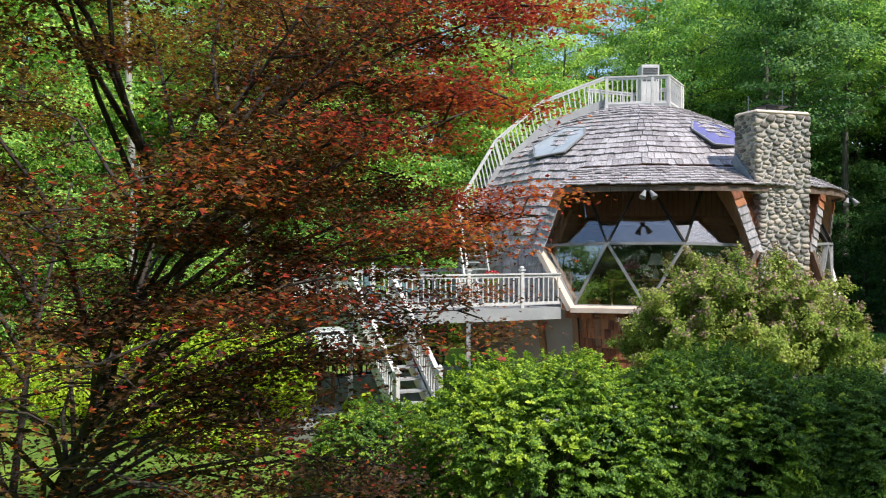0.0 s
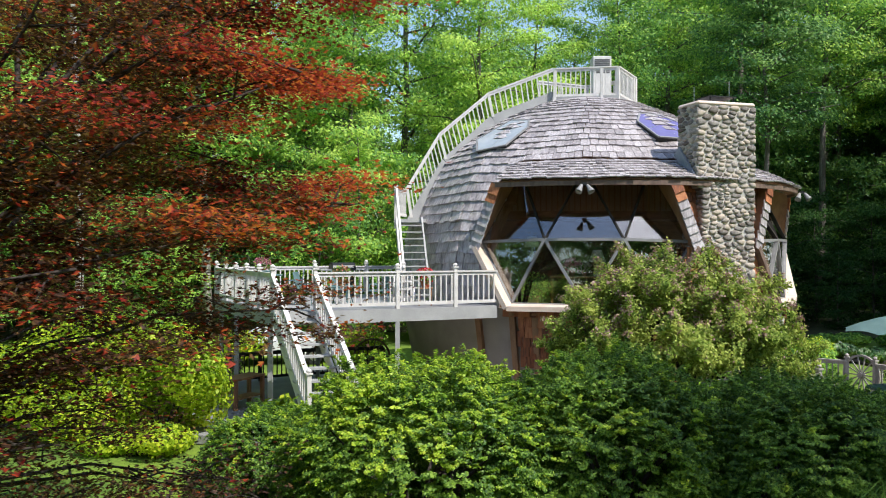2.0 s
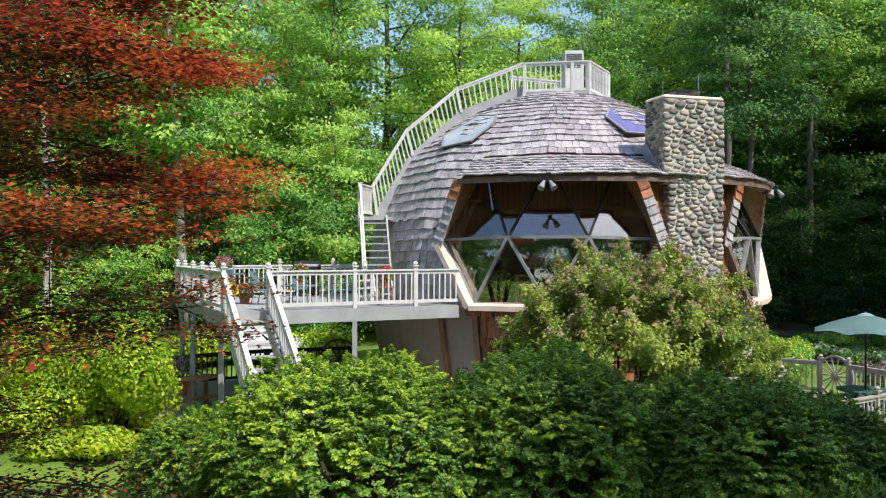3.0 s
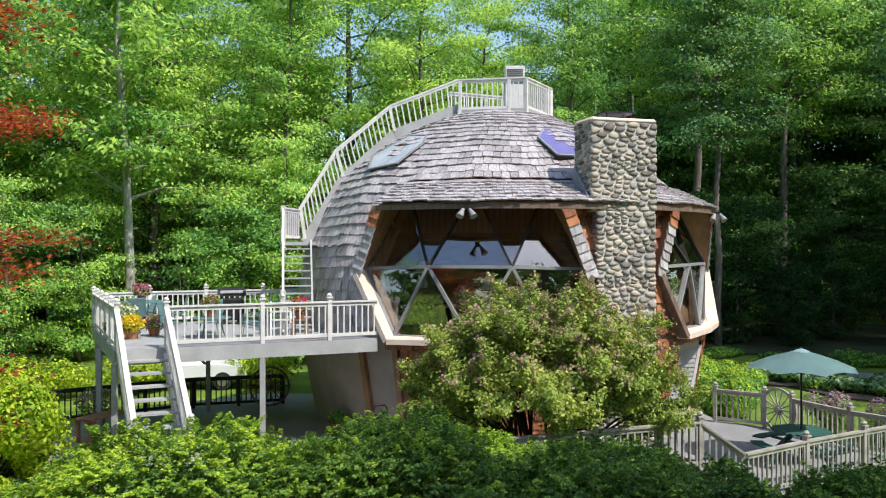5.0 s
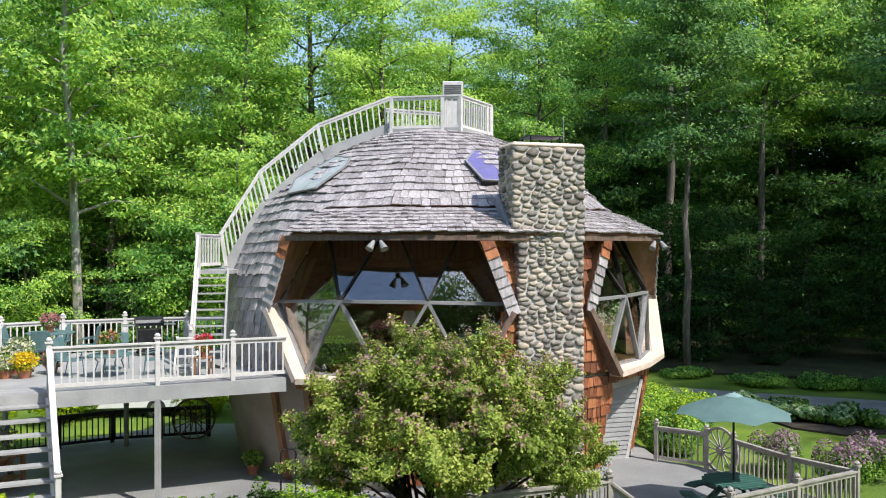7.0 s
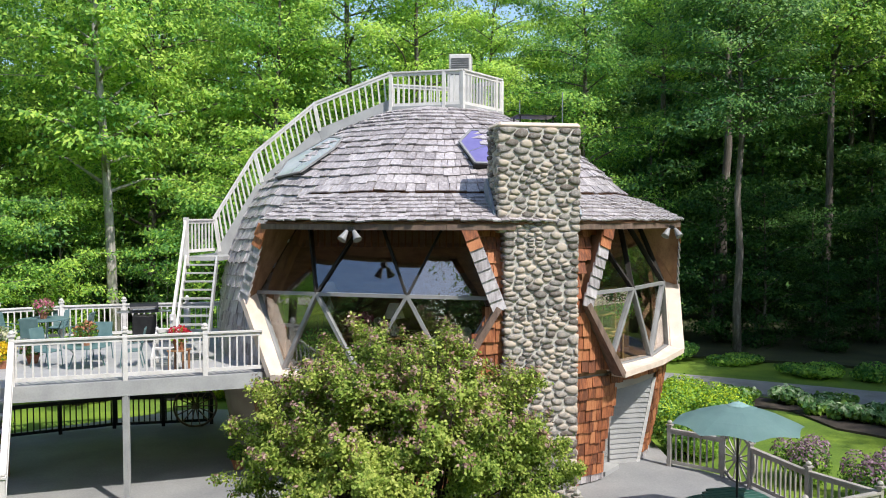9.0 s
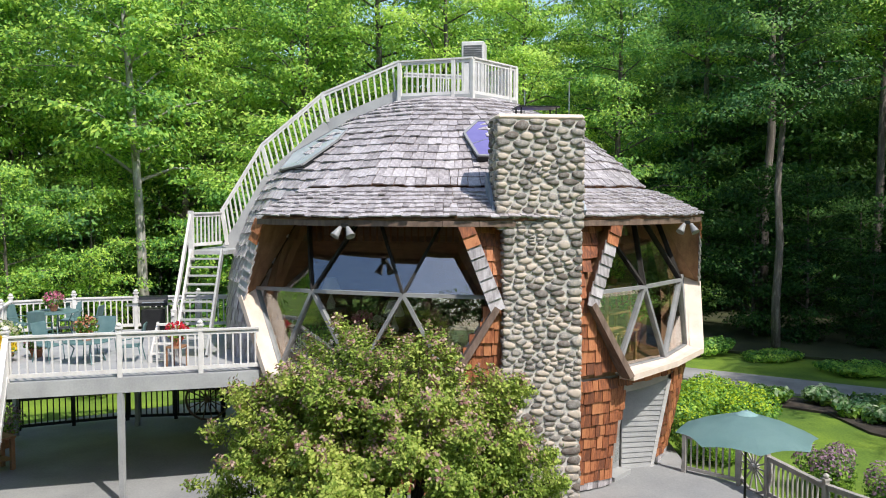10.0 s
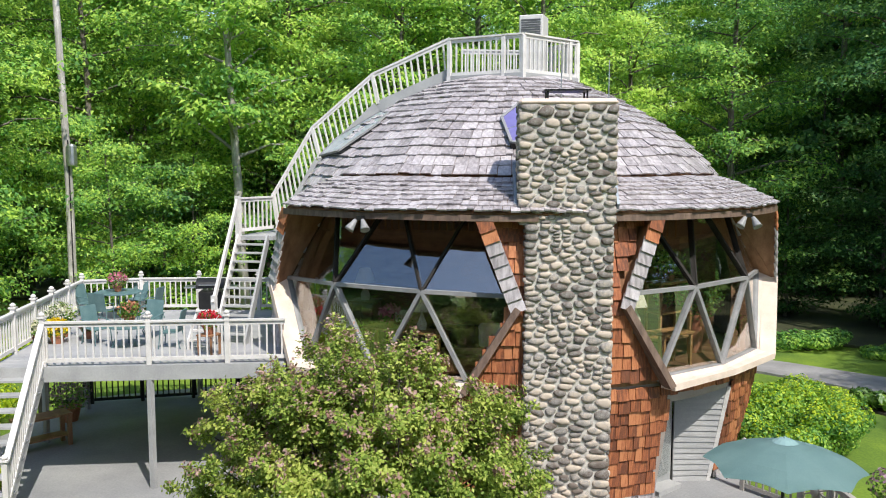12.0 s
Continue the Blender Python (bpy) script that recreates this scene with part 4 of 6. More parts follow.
for i in range(15):
    a = math.pi * (1.02 + 0.96 * i / 14)
    plant_tree(DARK_TREES[i % 2], 6 + 62 * math.cos(a), 6 + 58 * math.sin(a), -0.3, rng.uniform(0.6, 0.85), rng.uniform(0, 360))


def bush(name, label, x, y, z, rx, ry, h, n, leaf, mats, seed, rz=0, mix=None, group="", kind="", category="bush", lumps=9, loose=0.62):
    """A shrub of lumps covered with single leaves over a twiggy core."""
    rng = np.random.default_rng(seed)
    t = thing(name, label, category, x, y, z, rz, group, kind)
    cs = np.stack([rng.uniform(-loose, loose, lumps) * rx, rng.uniform(-loose, loose, lumps) * ry, rng.uniform(0.35, 0.68 if loose > 0.5 else 0.56, lumps) * h], 1)
    rad = rng.uniform(0.36, 0.52, lumps) if loose > 0.5 else rng.uniform(0.45, 0.66, lumps)
    who = rng.integers(0, lumps, n)
    d = rng.normal(size=(n, 3))
    d /= np.linalg.norm(d, axis=1)[:, None]
    shell = rng.uniform(0.8, 1.05, n)[:, None]
    p = cs[who] + d * shell * rad[who][:, None] * np.array([rx, ry, h * 0.75])
    p[:, 2] = np.clip(p[:, 2], 0.03, None)
    ids = None
    if mix is not None:
        ids = (rng.random(n) < mix * np.clip((p[:, 2] / h - 0.45) * 2.2, 0, 1)).astype(int)
    part("foliage", leaves_mesh("foliage", p, (0.02, 0.02, 0.02), leaf, mats, seed, flat=0.25, mat_ids=ids, outward=d, hug=0.8), None, t)
    bm = bmesh.new()
    rr = random.Random(seed)
    for c in cs:
        tube(bm, [(rr.uniform(-0.1, 0.1) * rx, rr.uniform(-0.1, 0.1) * ry, -0.05), (c[0] * 0.5, c[1] * 0.5, c[2] * 0.5), tuple(c)], [0.04, 0.03, 0.01], 5)
    part("stem", bm, M_DARKBARK, t)
    return t


def dome_bush(label, x, y, z, rx, ry, h, n_sprays, leaf, mats, seed, mix, group, per=64):
    """A dense rounded evergreen: flat drooping sprays of small leaves over an uneven dome."""
    nr = np.random.default_rng(seed)
    t = thing("hedge_bush", label, "bush", x, y, z, 0, group)
    d = nr.normal(size=(n_sprays, 3))
    d[:, 2] = np.abs(d[:, 2]) * 1.1 - 0.35
    d /= np.linalg.norm(d, axis=1)[:, None]
    bump = np.array([noise.noise((a * 2.6 + seed, b * 2.6, c * 2.6)) + 0.6 * noise.noise((a * 6 + seed, b * 6, c * 6)) for a, b, c in d])
    shell = (1 + 0.16 * bump) * nr.uniform(0.72, 1.0, n_sprays) ** 0.5
    flat_d = np.sign(d) * np.abs(d) ** 0.8
    c = flat_d * shell[:, None] * np.array([rx, ry, h * 0.55]) + np.array([0, 0, h * 0.37])
    c[:, 2] = np.clip(c[:, 2], 0.08, None)
    way = d * 0.9 + nr.normal(size=d.shape) * 0.35
    way[:, 2] -= 0.12
    way /= np.linalg.norm(way, axis=1)[:, None]
    side = np.cross(way, np.array([0, 0, 1.0]) + d * 0.2)
    side /= np.linalg.norm(side, axis=1)[:, None]
    ln = nr.uniform(0.16, 0.34, n_sprays)
    who = np.repeat(np.arange(n_sprays), per)
    g = nr.uniform(0, 1, len(who))
    p = c[who] + way[who] * (g * ln[who])[:, None] + side[who] * (nr.uniform(-1, 1, len(who)) * 0.11 * (1.1 - g))[:, None]
    p[:, 2] -= 0.05 * g * g
    # upward sprays get light-coloured tips, painted as if the sun caught them
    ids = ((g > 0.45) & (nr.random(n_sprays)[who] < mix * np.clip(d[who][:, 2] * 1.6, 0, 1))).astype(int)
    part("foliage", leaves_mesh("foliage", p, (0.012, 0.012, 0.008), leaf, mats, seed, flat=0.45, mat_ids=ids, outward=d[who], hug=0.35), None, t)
    bm = bmesh.new()
    rr = random.Random(seed)
    for k in range(9):
        a = k * 0.7
        tube(bm, [(0.12 * math.cos(a), 0.12 * math.sin(a), -0.05), (0.3 * rx * math.cos(a), 0.3 * ry * math.sin(a), h * 0.35), (0.7 * rx * math.cos(a), 0.7 * ry * math.sin(a), h * rr.uniform(0.45, 0.75))], [0.05, 0.035, 0.01], 5)
    part("stem", bm, M_DARKBARK, t)
    return t


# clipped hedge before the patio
# last value: share of painted sunlit tips, least in the shaded bushes
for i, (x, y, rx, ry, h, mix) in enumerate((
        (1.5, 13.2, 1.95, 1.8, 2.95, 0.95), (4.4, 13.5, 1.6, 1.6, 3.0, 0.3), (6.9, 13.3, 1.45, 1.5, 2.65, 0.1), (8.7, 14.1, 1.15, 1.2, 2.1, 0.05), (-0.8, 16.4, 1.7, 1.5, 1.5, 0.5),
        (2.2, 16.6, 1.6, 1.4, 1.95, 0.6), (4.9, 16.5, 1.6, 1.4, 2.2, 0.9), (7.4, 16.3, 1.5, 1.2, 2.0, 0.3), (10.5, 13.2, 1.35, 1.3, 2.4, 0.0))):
    dome_bush("dense green hedge bush with sunlit yellow-green tips" if mix > 0.2 else "dense dark green rounded evergreen bush", x, y, -0.35, rx, ry, h, 2600, 0.046, (M_HEDGE, M_HEDGELIT), 40 + i, mix, "hedge bushes")
bush("lime_shrub", "bright yellow-green shrub beside the stair", -4.8, 20.5, -0.35, 1.7, 1.5, 2.7, 14000, 0.1, (M_LIME,), 61)
bush("lime_shrub", "bright yellow-green shrub beside the stair", -7.2, 21.8, -0.35, 2.0, 1.6, 3.1, 14000, 0.1, (M_LIME,), 62)

for i, (x, y, r, h) in enumerate(((-6.2, 20.6, 2.0, 1.5), (-4.9, 18.9, 1.2, 0.7), (-9.5, 22.0, 2.2, 1.6), (-11.5, 25.0, 2.2, 1.8), (-6.6, 24.0, 1.6, 1.4))):
    bush("ground_cover", "low sunlit lime-green ground cover", x, y, -0.35, r, r * 0.8, h, 8000, 0.1, (M_LIME, M_HEDGE), 164 + i, mix=0.15, group="ground cover", lumps=10)

# multi-stemmed flowering shrub tree in front of the bay window
def shrub_tree():
    t = thing("shrub_tree", "multi-stemmed small tree with olive leaves and faded flower tips", "tree", 7.0, 19.5, -0.3)
    rr = random.Random(3)
    nr = np.random.default_rng(3)
    bm = bmesh.new()
    stems = []
    for i in range(7):
        a = i * 0.9 + 0.3
        lean = 0.75 + 0.35 * rr.random()
        stems.append([Vector((0.12 * math.cos(a), 0.12 * math.sin(a), 0)), Vector((0.5 * lean * math.cos(a), 0.45 * lean * math.sin(a), 0.75)), Vector((1.15 * lean * math.cos(a), 0.9 * lean * math.sin(a), 1.6))])
        tube(bm, stems[-1], [0.085, 0.065, 0.045], 7)
    arr, ids = [], []
    for i in range(72):
        a = i * 2.4
        f = math.sqrt((i + 0.5) / 72)
        tip = Vector((math.cos(a) * 2.9 * f - 0.05, math.sin(a) * 2.25 * f, 2.25 + 1.85 * (1 - f ** 3.2) + rr.uniform(-0.35, 0.3)))
        if i % 3 == 0:
            tip.z -= 0.55
        stem = min(stems, key=lambda q: (q[2].to_2d() - tip.to_2d() * 0.5).length)
        start = stem[1].lerp(stem[2], rr.random())
        bend = start.lerp(tip, 0.5) + Vector((0, 0, 0.18))
        tube(bm, [start, bend, tip], [0.035, 0.022, 0.007], 5)
        out = Vector((tip.x, tip.y, 1.4)).normalized()
        for j in range(17):
            root = start.lerp(tip, 0.55 + 0.45 * rr.random()) + Vector((rr.uniform(-0.16, 0.16), rr.uniform(-0.16, 0.16), rr.uniform(-0.12, 0.08)))
            way = (out * 0.7 + Vector((rr.uniform(-1, 1), rr.uniform(-1, 1), rr.uniform(-0.5, 0.7)))).normalized()
            ln = rr.uniform(0.24, 0.5)
            tube(bm, [root, root + way * ln], [0.006, 0.003], 3)
            n = int(165 * ln / 0.45)
            g = nr.uniform(0.05, 1.08, n)
            p = np.array(root) + g[:, None] * ln * np.array(way) + nr.normal(size=(n, 3)) * (0.09 - 0.05 * g[:, None])
            arr.append(p)
            up = 0.62 if way.z > 0.3 and root.z > 2.5 else 0.05
            ids.append(((g > 0.78) & (nr.random(n) < up)).astype(int))
    part("trunk", bm, M_DARKBARK, t, smooth=True)
    arr = np.concatenate(arr)
    outs = arr - np.array([0, 0, 2.0])
    outs = outs / np.linalg.norm(outs, axis=1)[:, None] + np.array([0, 0, 0.35])
    part("crown", leaves_mesh("crown", arr, (0.01,) * 3, 0.066, (M_SHRUB, M_SHRUBTIP), 3, flat=0.2, droop=0.1, mat_ids=np.concatenate(ids), outward=outs, hug=0.35), None, t)


shrub_tree()


# red maple close to the camera's start
def maple():
    t = thing("maple_tree", "spreading red-leaved maple with dark bare limbs", "tree", -3.35, 8.8, -0.3)
    rr = random.Random(8)
    nr = np.random.default_rng(8)
    bm = bmesh.new()
    arr, ids = [], []
    stems = []
    for i in range(8):
        a = i * 0.785 + 0.2
        foot = Vector((-1.35 + 0.16 * math.cos(a), 0.16 * math.sin(a), 0))
        knee = foot + Vector((0.45 * math.cos(a), 0.45 * math.sin(a), 1.5 + 0.3 * rr.random()))
        fork = knee + Vector((0.9 * math.cos(a + 0.2) + 0.15, 0.9 * math.sin(a + 0.2), 1.5 + 0.5 * rr.random()))
        head = fork + Vector((0.5 * math.cos(a - 0.3) + 0.25, 0.5 * math.sin(a - 0.3), 2.2))
        stems.append((foot, knee, fork, head))
        tube(bm, stems[-1], [0.065, 0.05, 0.032, 0.01], 7)
    for i in range(84):
        a = i * 2.4 + rr.uniform(-0.3, 0.3)
        h = 1.5 + 7.1 * ((i * 0.7549) % 1.0) ** 1.15
        ln = 4.75 * math.sqrt(max(0.05, 1 - 0.62 * ((h - 4.9) / 4.2) ** 2)) * rr.uniform(0.5, 1.0) ** 0.6
        ln *= 0.72 if math.sin(a) < -0.35 else 1.0
        tip = Vector((math.cos(a) * ln, math.sin(a) * ln, h))
        stem = min(stems, key=lambda q: (q[2].to_2d() - tip.to_2d() * 0.4).length)
        m1 = stem[1].lerp(stem[2], min(1, max(0.1, (h - 2.2) / 2.6))) if h < 4.8 else stem[2].lerp(stem[3], min(0.95, (h - 4.8) / 3.2))
        m2 = m1.lerp(tip, 0.6) + Vector((rr.uniform(-0.2, 0.2), rr.uniform(-0.2, 0.2), 0.35))
        tube(bm, [m1, m1.lerp(m2, 0.5) + Vector((rr.uniform(-0.15, 0.15), rr.uniform(-0.15, 0.15), 0.1)), m2, tip], [0.034, 0.027, 0.016, 0.005], 5)
        for j in range(9):
            g = 0.3 + 0.75 * (j + rr.random()) / 9
            q = m1.lerp(m2, g * 2) if g < 0.5 else m2.lerp(tip, g * 2 - 1)
            c = q + Vector((rr.uniform(-0.7, 0.7), rr.uniform(-0.7, 0.7), rr.uniform(-0.25, 0.25)))
            tube(bm, [q, q.lerp(c, 0.6) + Vector((0, 0, 0.05)), c], [0.014, 0.009, 0.004], 4)
            n = int(40 if c.z < 3.6 and c.x < 0.9 else 150 if c.z < 3.3 else 230 * (0.6 if c.x < -1.6 and c.z < 4.6 else 1.5 if c.z > 4.9 and c.x < 1.2 else 1.9 if c.x > 1.2 else 0.9))
            w = rr.uniform(0.22, 0.42)
            p = np.array(c) + nr.normal(size=(n, 3)) * np.array([w, w, 0.07])
            arr.append(p)
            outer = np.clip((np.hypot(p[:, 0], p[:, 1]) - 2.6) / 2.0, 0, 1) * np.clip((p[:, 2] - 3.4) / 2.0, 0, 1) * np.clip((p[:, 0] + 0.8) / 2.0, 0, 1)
            # inner and lower leaves take the shade colour, only the outer top stays red
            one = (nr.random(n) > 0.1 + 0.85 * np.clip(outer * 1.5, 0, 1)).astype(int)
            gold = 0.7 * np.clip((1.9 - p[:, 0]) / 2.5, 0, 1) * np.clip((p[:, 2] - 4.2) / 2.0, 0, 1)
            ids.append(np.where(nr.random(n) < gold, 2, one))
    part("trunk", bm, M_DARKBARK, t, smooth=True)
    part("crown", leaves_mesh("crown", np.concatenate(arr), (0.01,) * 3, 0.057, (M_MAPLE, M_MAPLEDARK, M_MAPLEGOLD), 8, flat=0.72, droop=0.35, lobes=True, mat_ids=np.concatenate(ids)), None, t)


maple()

# ---- things round the house ----
def wagon_wheel(x, y, z, rz, r=0.55, mat=None, label="old weathered wooden wagon wheel set upright"):
    mat = mat or M_OLDWHITESHADE
    t = thing("wagon_wheel", label, "wheel", x, y, z, rz)
    bm = bmesh.new()
    n = 28
    for i in range(n):
        a, b = 2 * math.pi * i / n, 2 * math.pi * (i + 1) / n
        beam(bm, (r * math.cos(a), 0, r + r * math.sin(a)), (r * math.cos(b), 0, r + r * math.sin(b)), 0.06, 0.06, (0, 1, 0))
    part("rim", bm, mat, t)
    bm = bmesh.new()
    tube(bm, [(0, -0.09, r), (0, 0.09, r)], [0.08, 0.08], 12)
    part("hub", bm, mat, t)
    for i in range(14):
        a = 2 * math.pi * i / 14
        bm = bmesh.new()
        beam(bm, (0.06 * math.cos(a), 0, r + 0.06 * math.sin(a)), (r * math.cos(a), 0, r + r * math.sin(a)), 0.03, 0.03, (0, 1, 0))
        part("spoke", bm, mat, t)
    return t


wagon_wheel(13.9, 25.18, PATIO_Z, -62, 0.56)
wagon_wheel(-0.55, 28.85, PATIO_Z, 15, 0.6, M_WORNWOOD, "dark wooden wagon wheel leaning under the deck")

# parasol and picnic table
UX, UY = 13.1, 21.85
par = thing("parasol", "pale teal market parasol, open, over the picnic table", "umbrella", UX, UY, PATIO_Z)
bm = bmesh.new()
tube(bm, [(0, 0, 0), (0, 0, 2.5)], 0.024, 10)
part("pole", bm, M_BLACK, par)
bm = bmesh.new()
top = bm.verts.new((0, 0, 2.58))
rings = [[], [], []]
for i in range(8):
    for j in range(6):
        a = 2 * math.pi * (i + j / 6) / 8
        arch = math.sin(math.pi * j / 6)
        for ring, r, z, sag, lift in ((rings[0], 0.4, 2.475, 0.02, 0.0), (rings[1], 0.82, 2.335, 0.05, 0.012), (rings[2], 1.24, 2.15, 0.1, 0.05)):
            ring.append(bm.verts.new((r * (1 - sag * arch) * math.cos(a), r * (1 - sag * arch) * math.sin(a), z + lift * arch)))
for i in range(48):
    j = (i + 1) % 48
    bm.faces.new((top, rings[0][i], rings[0][j]))
    for a, b in ((rings[0], rings[1]), (rings[1], rings[2])):
        bm.faces.new((a[i], b[i], b[j], a[j]))
bmesh.ops.solidify(bm, geom=list(bm.faces), thickness=0.006)
part("canopy", bm, M_UMB, par)
bm = bmesh.new()
lathe(bm, [(0.2, 2.535), (0.1, 2.585), (0.03, 2.6), (0.02, 2.62)], 12)
part("vent_cap", bm, M_UMB, par)
for i in range(8):
    a = 2 * math.pi * i / 8
    bm = bmesh.new()
    beam(bm, (0.03 * math.cos(a), 0.03 * math.sin(a), 2.52), (1.2 * math.cos(a), 1.2 * math.sin(a), 2.14), 0.015, 0.02)
    part("rib", bm, M_BLACK, par)
pic = thing("picnic_table", "round dark green picnic table with curved benches", "table", UX, UY, PATIO_Z, 20)
for i in range(-4, 5):
    y = i * 0.135
    w = math.sqrt(max(0.02, 0.62 ** 2 - y * y))
    bm = bmesh.new()
    box(bm, (2 * w, 0.125, 0.04), (0, y, 0.73), None, 0.005)
    part("table_board", bm, M_GREENPAINT, pic)
for k in range(4):
    a0 = math.pi / 2 * k
    bm = bmesh.new()
    for i in range(5):
        a, b = a0 - 0.55 + i * 0.22, a0 - 0.55 + (i + 1) * 0.22
        beam(bm, (0.98 * math.cos(a), 0.98 * math.sin(a), 0.44), (0.98 * math.cos(b), 0.98 * math.sin(b), 0.44), 0.27, 0.04)
    part("bench", bm, M_GREENPAINT, pic)
    bm = bmesh.new()
    beam(bm, (0.2 * math.cos(a0), 0.2 * math.sin(a0), 0.7), (1.0 * math.cos(a0), 1.0 * math.sin(a0), 0.0), 0.08, 0.04)
    beam(bm, (0.1 * math.cos(a0), 0.1 * math.sin(a0), 0.4), (0.98 * math.cos(a0), 0.98 * math.sin(a0), 0.4), 0.08, 0.05)
    part("leg", bm, M_GREENPAINT, pic)


def patio_chair():
    t = thing("patio_chair", "teal mesh patio chair with metal arms on the deck", "chair", group="deck chairs")
    bm = bmesh.new()
    box(bm, (0.5, 0.48, 0.03), (0, 0, 0.42), Matrix.Rotation(0.06, 3, "X"), 0.01)
    part("seat", bm, M_TEAL, t)
    bm = bmesh.new()
    box(bm, (0.5, 0.03, 0.58), (0, 0.29, 0.72), Matrix.Rotation(-0.22, 3, "X"), 0.01)
    part("backrest", bm, M_TEAL, t)
    for sx in (-1, 1):
        for y0, y1 in ((-0.2, -0.26), (0.2, 0.3)):
            bm = bmesh.new()
            tube(bm, [(0.25 * sx, y0, 0.6 if y0 < 0 else 0.45), (0.26 * sx, y1, 0)], 0.014, 6)
            part("leg", bm, M_TEAL, t)
        bm = bmesh.new()
        tube(bm, [(0.26 * sx, -0.22, 0.6), (0.27 * sx, 0.05, 0.64), (0.26 * sx, 0.33, 0.66)], 0.016, 6)
        part("arm", bm, M_TEAL, t)
    return t


def round_table(x, y, z, r, h=0.72, label="round glass-topped teal patio table"):
    t = thing("patio_table", label, "table", x, y, z)
    bm = bmesh.new()
    lathe(bm, [(r - 0.03, h - 0.03), (r, h - 0.02), (r, h), (r - 0.03, h + 0.01)], 28)
    part("tabletop", bm, M_TEAL, t)
    for k in range(4):
        a = math.pi / 4 + k * math.pi / 2
        bm = bmesh.new()
        tube(bm, [(r * 0.75 * math.cos(a), r * 0.75 * math.sin(a), h - 0.03), (r * 0.55 * math.cos(a), r * 0.55 * math.sin(a), 0.35), (r * 0.8 * math.cos(a), r * 0.8 * math.sin(a), 0)], 0.016, 6)
        part("leg", bm, M_TEAL, t)
    return t


def potted(x, y, z, mats, label, pr=0.16, ph=0.26, fr=0.28, seed=1, mix=0.5, n=420, category="plant pot"):
    t = thing("flower_pot", label, category, x, y, z)
    bm = bmesh.new()
    lathe(bm, [(pr * 0.7, 0), (pr, ph * 0.85), (pr * 1.12, ph * 0.86), (pr * 1.12, ph), (pr * 0.9, ph), (pr * 0.85, ph * 0.9)], 16)
    part("pot", bm, M_TERRA, t, smooth=False)
    nr = np.random.default_rng(seed)
    d = nr.normal(size=(n, 3))
    d /= np.linalg.norm(d, axis=1)[:, None]
    p = d * nr.uniform(0.5, 1, n)[:, None] * np.array([fr, fr, fr * 0.8]) + np.array([0, 0, ph + fr * 0.55])
    p[:, 2] = np.maximum(p[:, 2], ph * 0.8)
    ids = (nr.random(n) < mix * (0.4 + 0.8 * (p[:, 2] > ph + fr * 0.5))).astype(int)
    part("bloom", leaves_mesh("flowers", p, (0.01,) * 3, 0.075, (M_HEDGE, mats), seed, flat=0.3, mat_ids=ids), None, t)["kind"] = "stuff"
    return t


TX, TY = -3.65, 26.35
round_table(TX, TY, DECK_Z, 0.62)
chair = patio_chair()
chair.scale = (0.88, 0.88, 0.88)
chair.matrix_basis = pose(TX - 0.9, TY - 0.1, DECK_Z, 0, 0, 95) @ Matrix.Diagonal((0.88, 0.88, 0.88, 1))
for a in (10, 100, -75):
    d = Vector((math.cos(radians(a)), math.sin(radians(a)))) * 0.95
    copy_thing(chair, pose(TX + d.x, TY + d.y, DECK_Z, 0, 0, a - 90))
potted(TX, TY, DECK_Z + 0.73, M_PINKFLOWER, "pot of trailing pink flowers on the patio table", 0.11, 0.16, 0.27, 5, 0.55)
round_table(-0.9, 23.5, DECK_Z, 0.5, 0.5, "low round teal table near the railing")
for dx, dy, rz in ((-0.95, 0.0, 80), (0.95, 0.25, -70), (-0.2, 0.95, 10)):
    copy_thing(chair, pose(-0.9 + dx, 23.5 + dy, DECK_Z, 0, 0, rz))
potted(-0.9, 23.5, DECK_Z + 0.51, M_TERRA, "pot of rust-red flowers on the low table", 0.13, 0.2, 0.26, 6, 0.4)
stand = thing("plant_stand", "small brown wooden plant stand on the deck", "stand", 1.35, 23.35, DECK_Z)
bm = bmesh.new()
box(bm, (0.4, 0.4, 0.03), (0, 0, 0.46))
part("top", bm, M_CEDAR, stand)
for i, j in ((-1, -1), (1, -1), (1, 1), (-1, 1)):
    bm = bmesh.new()
    box(bm, (0.04, 0.04, 0.45), (0.16 * i, 0.16 * j, 0.225))
    part("leg", bm, M_CEDAR, stand)
potted(1.35, 23.35, DECK_Z + 0.475, M_REDFLOWER, "pot of bright red flowers on a stand", 0.13, 0.18, 0.26, 7, 0.7)
potted(-2.75, 23.2, DECK_Z, M_YELLOWFLOWER, "terracotta pot of yellow chrysanthemums", 0.17, 0.2, 0.3, 8, 0.9, 700)
potted(-3.15, 23.1, DECK_Z, M_CREAMFLOWER, "terracotta pot of cream flowers", 0.15, 0.2, 0.26, 9, 0.6, 500)
potted(-3.2, 23.8, DECK_Z, M_CREAMFLOWER, "tall pot of pale yellow flowers", 0.2, 0.35, 0.38, 10, 0.5, 700)
potted(-2.45, 23.9, DECK_Z, M_PINKFLOWER, "terracotta pot of mixed pink flowers", 0.15, 0.2, 0.26, 11, 0.45, 500)
white = thing("white_stool", "white slatted wooden step stool by the roof steps", "stool", 0.75, 24.0, DECK_Z, 12)
for i in range(4):
    bm = bmesh.new()
    box(bm, (0.5, 0.16, 0.035), (0, 0.15 * i - 0.22, 0.2 + 0.2 * i))
    part("slat", bm, M_WHITE, white)
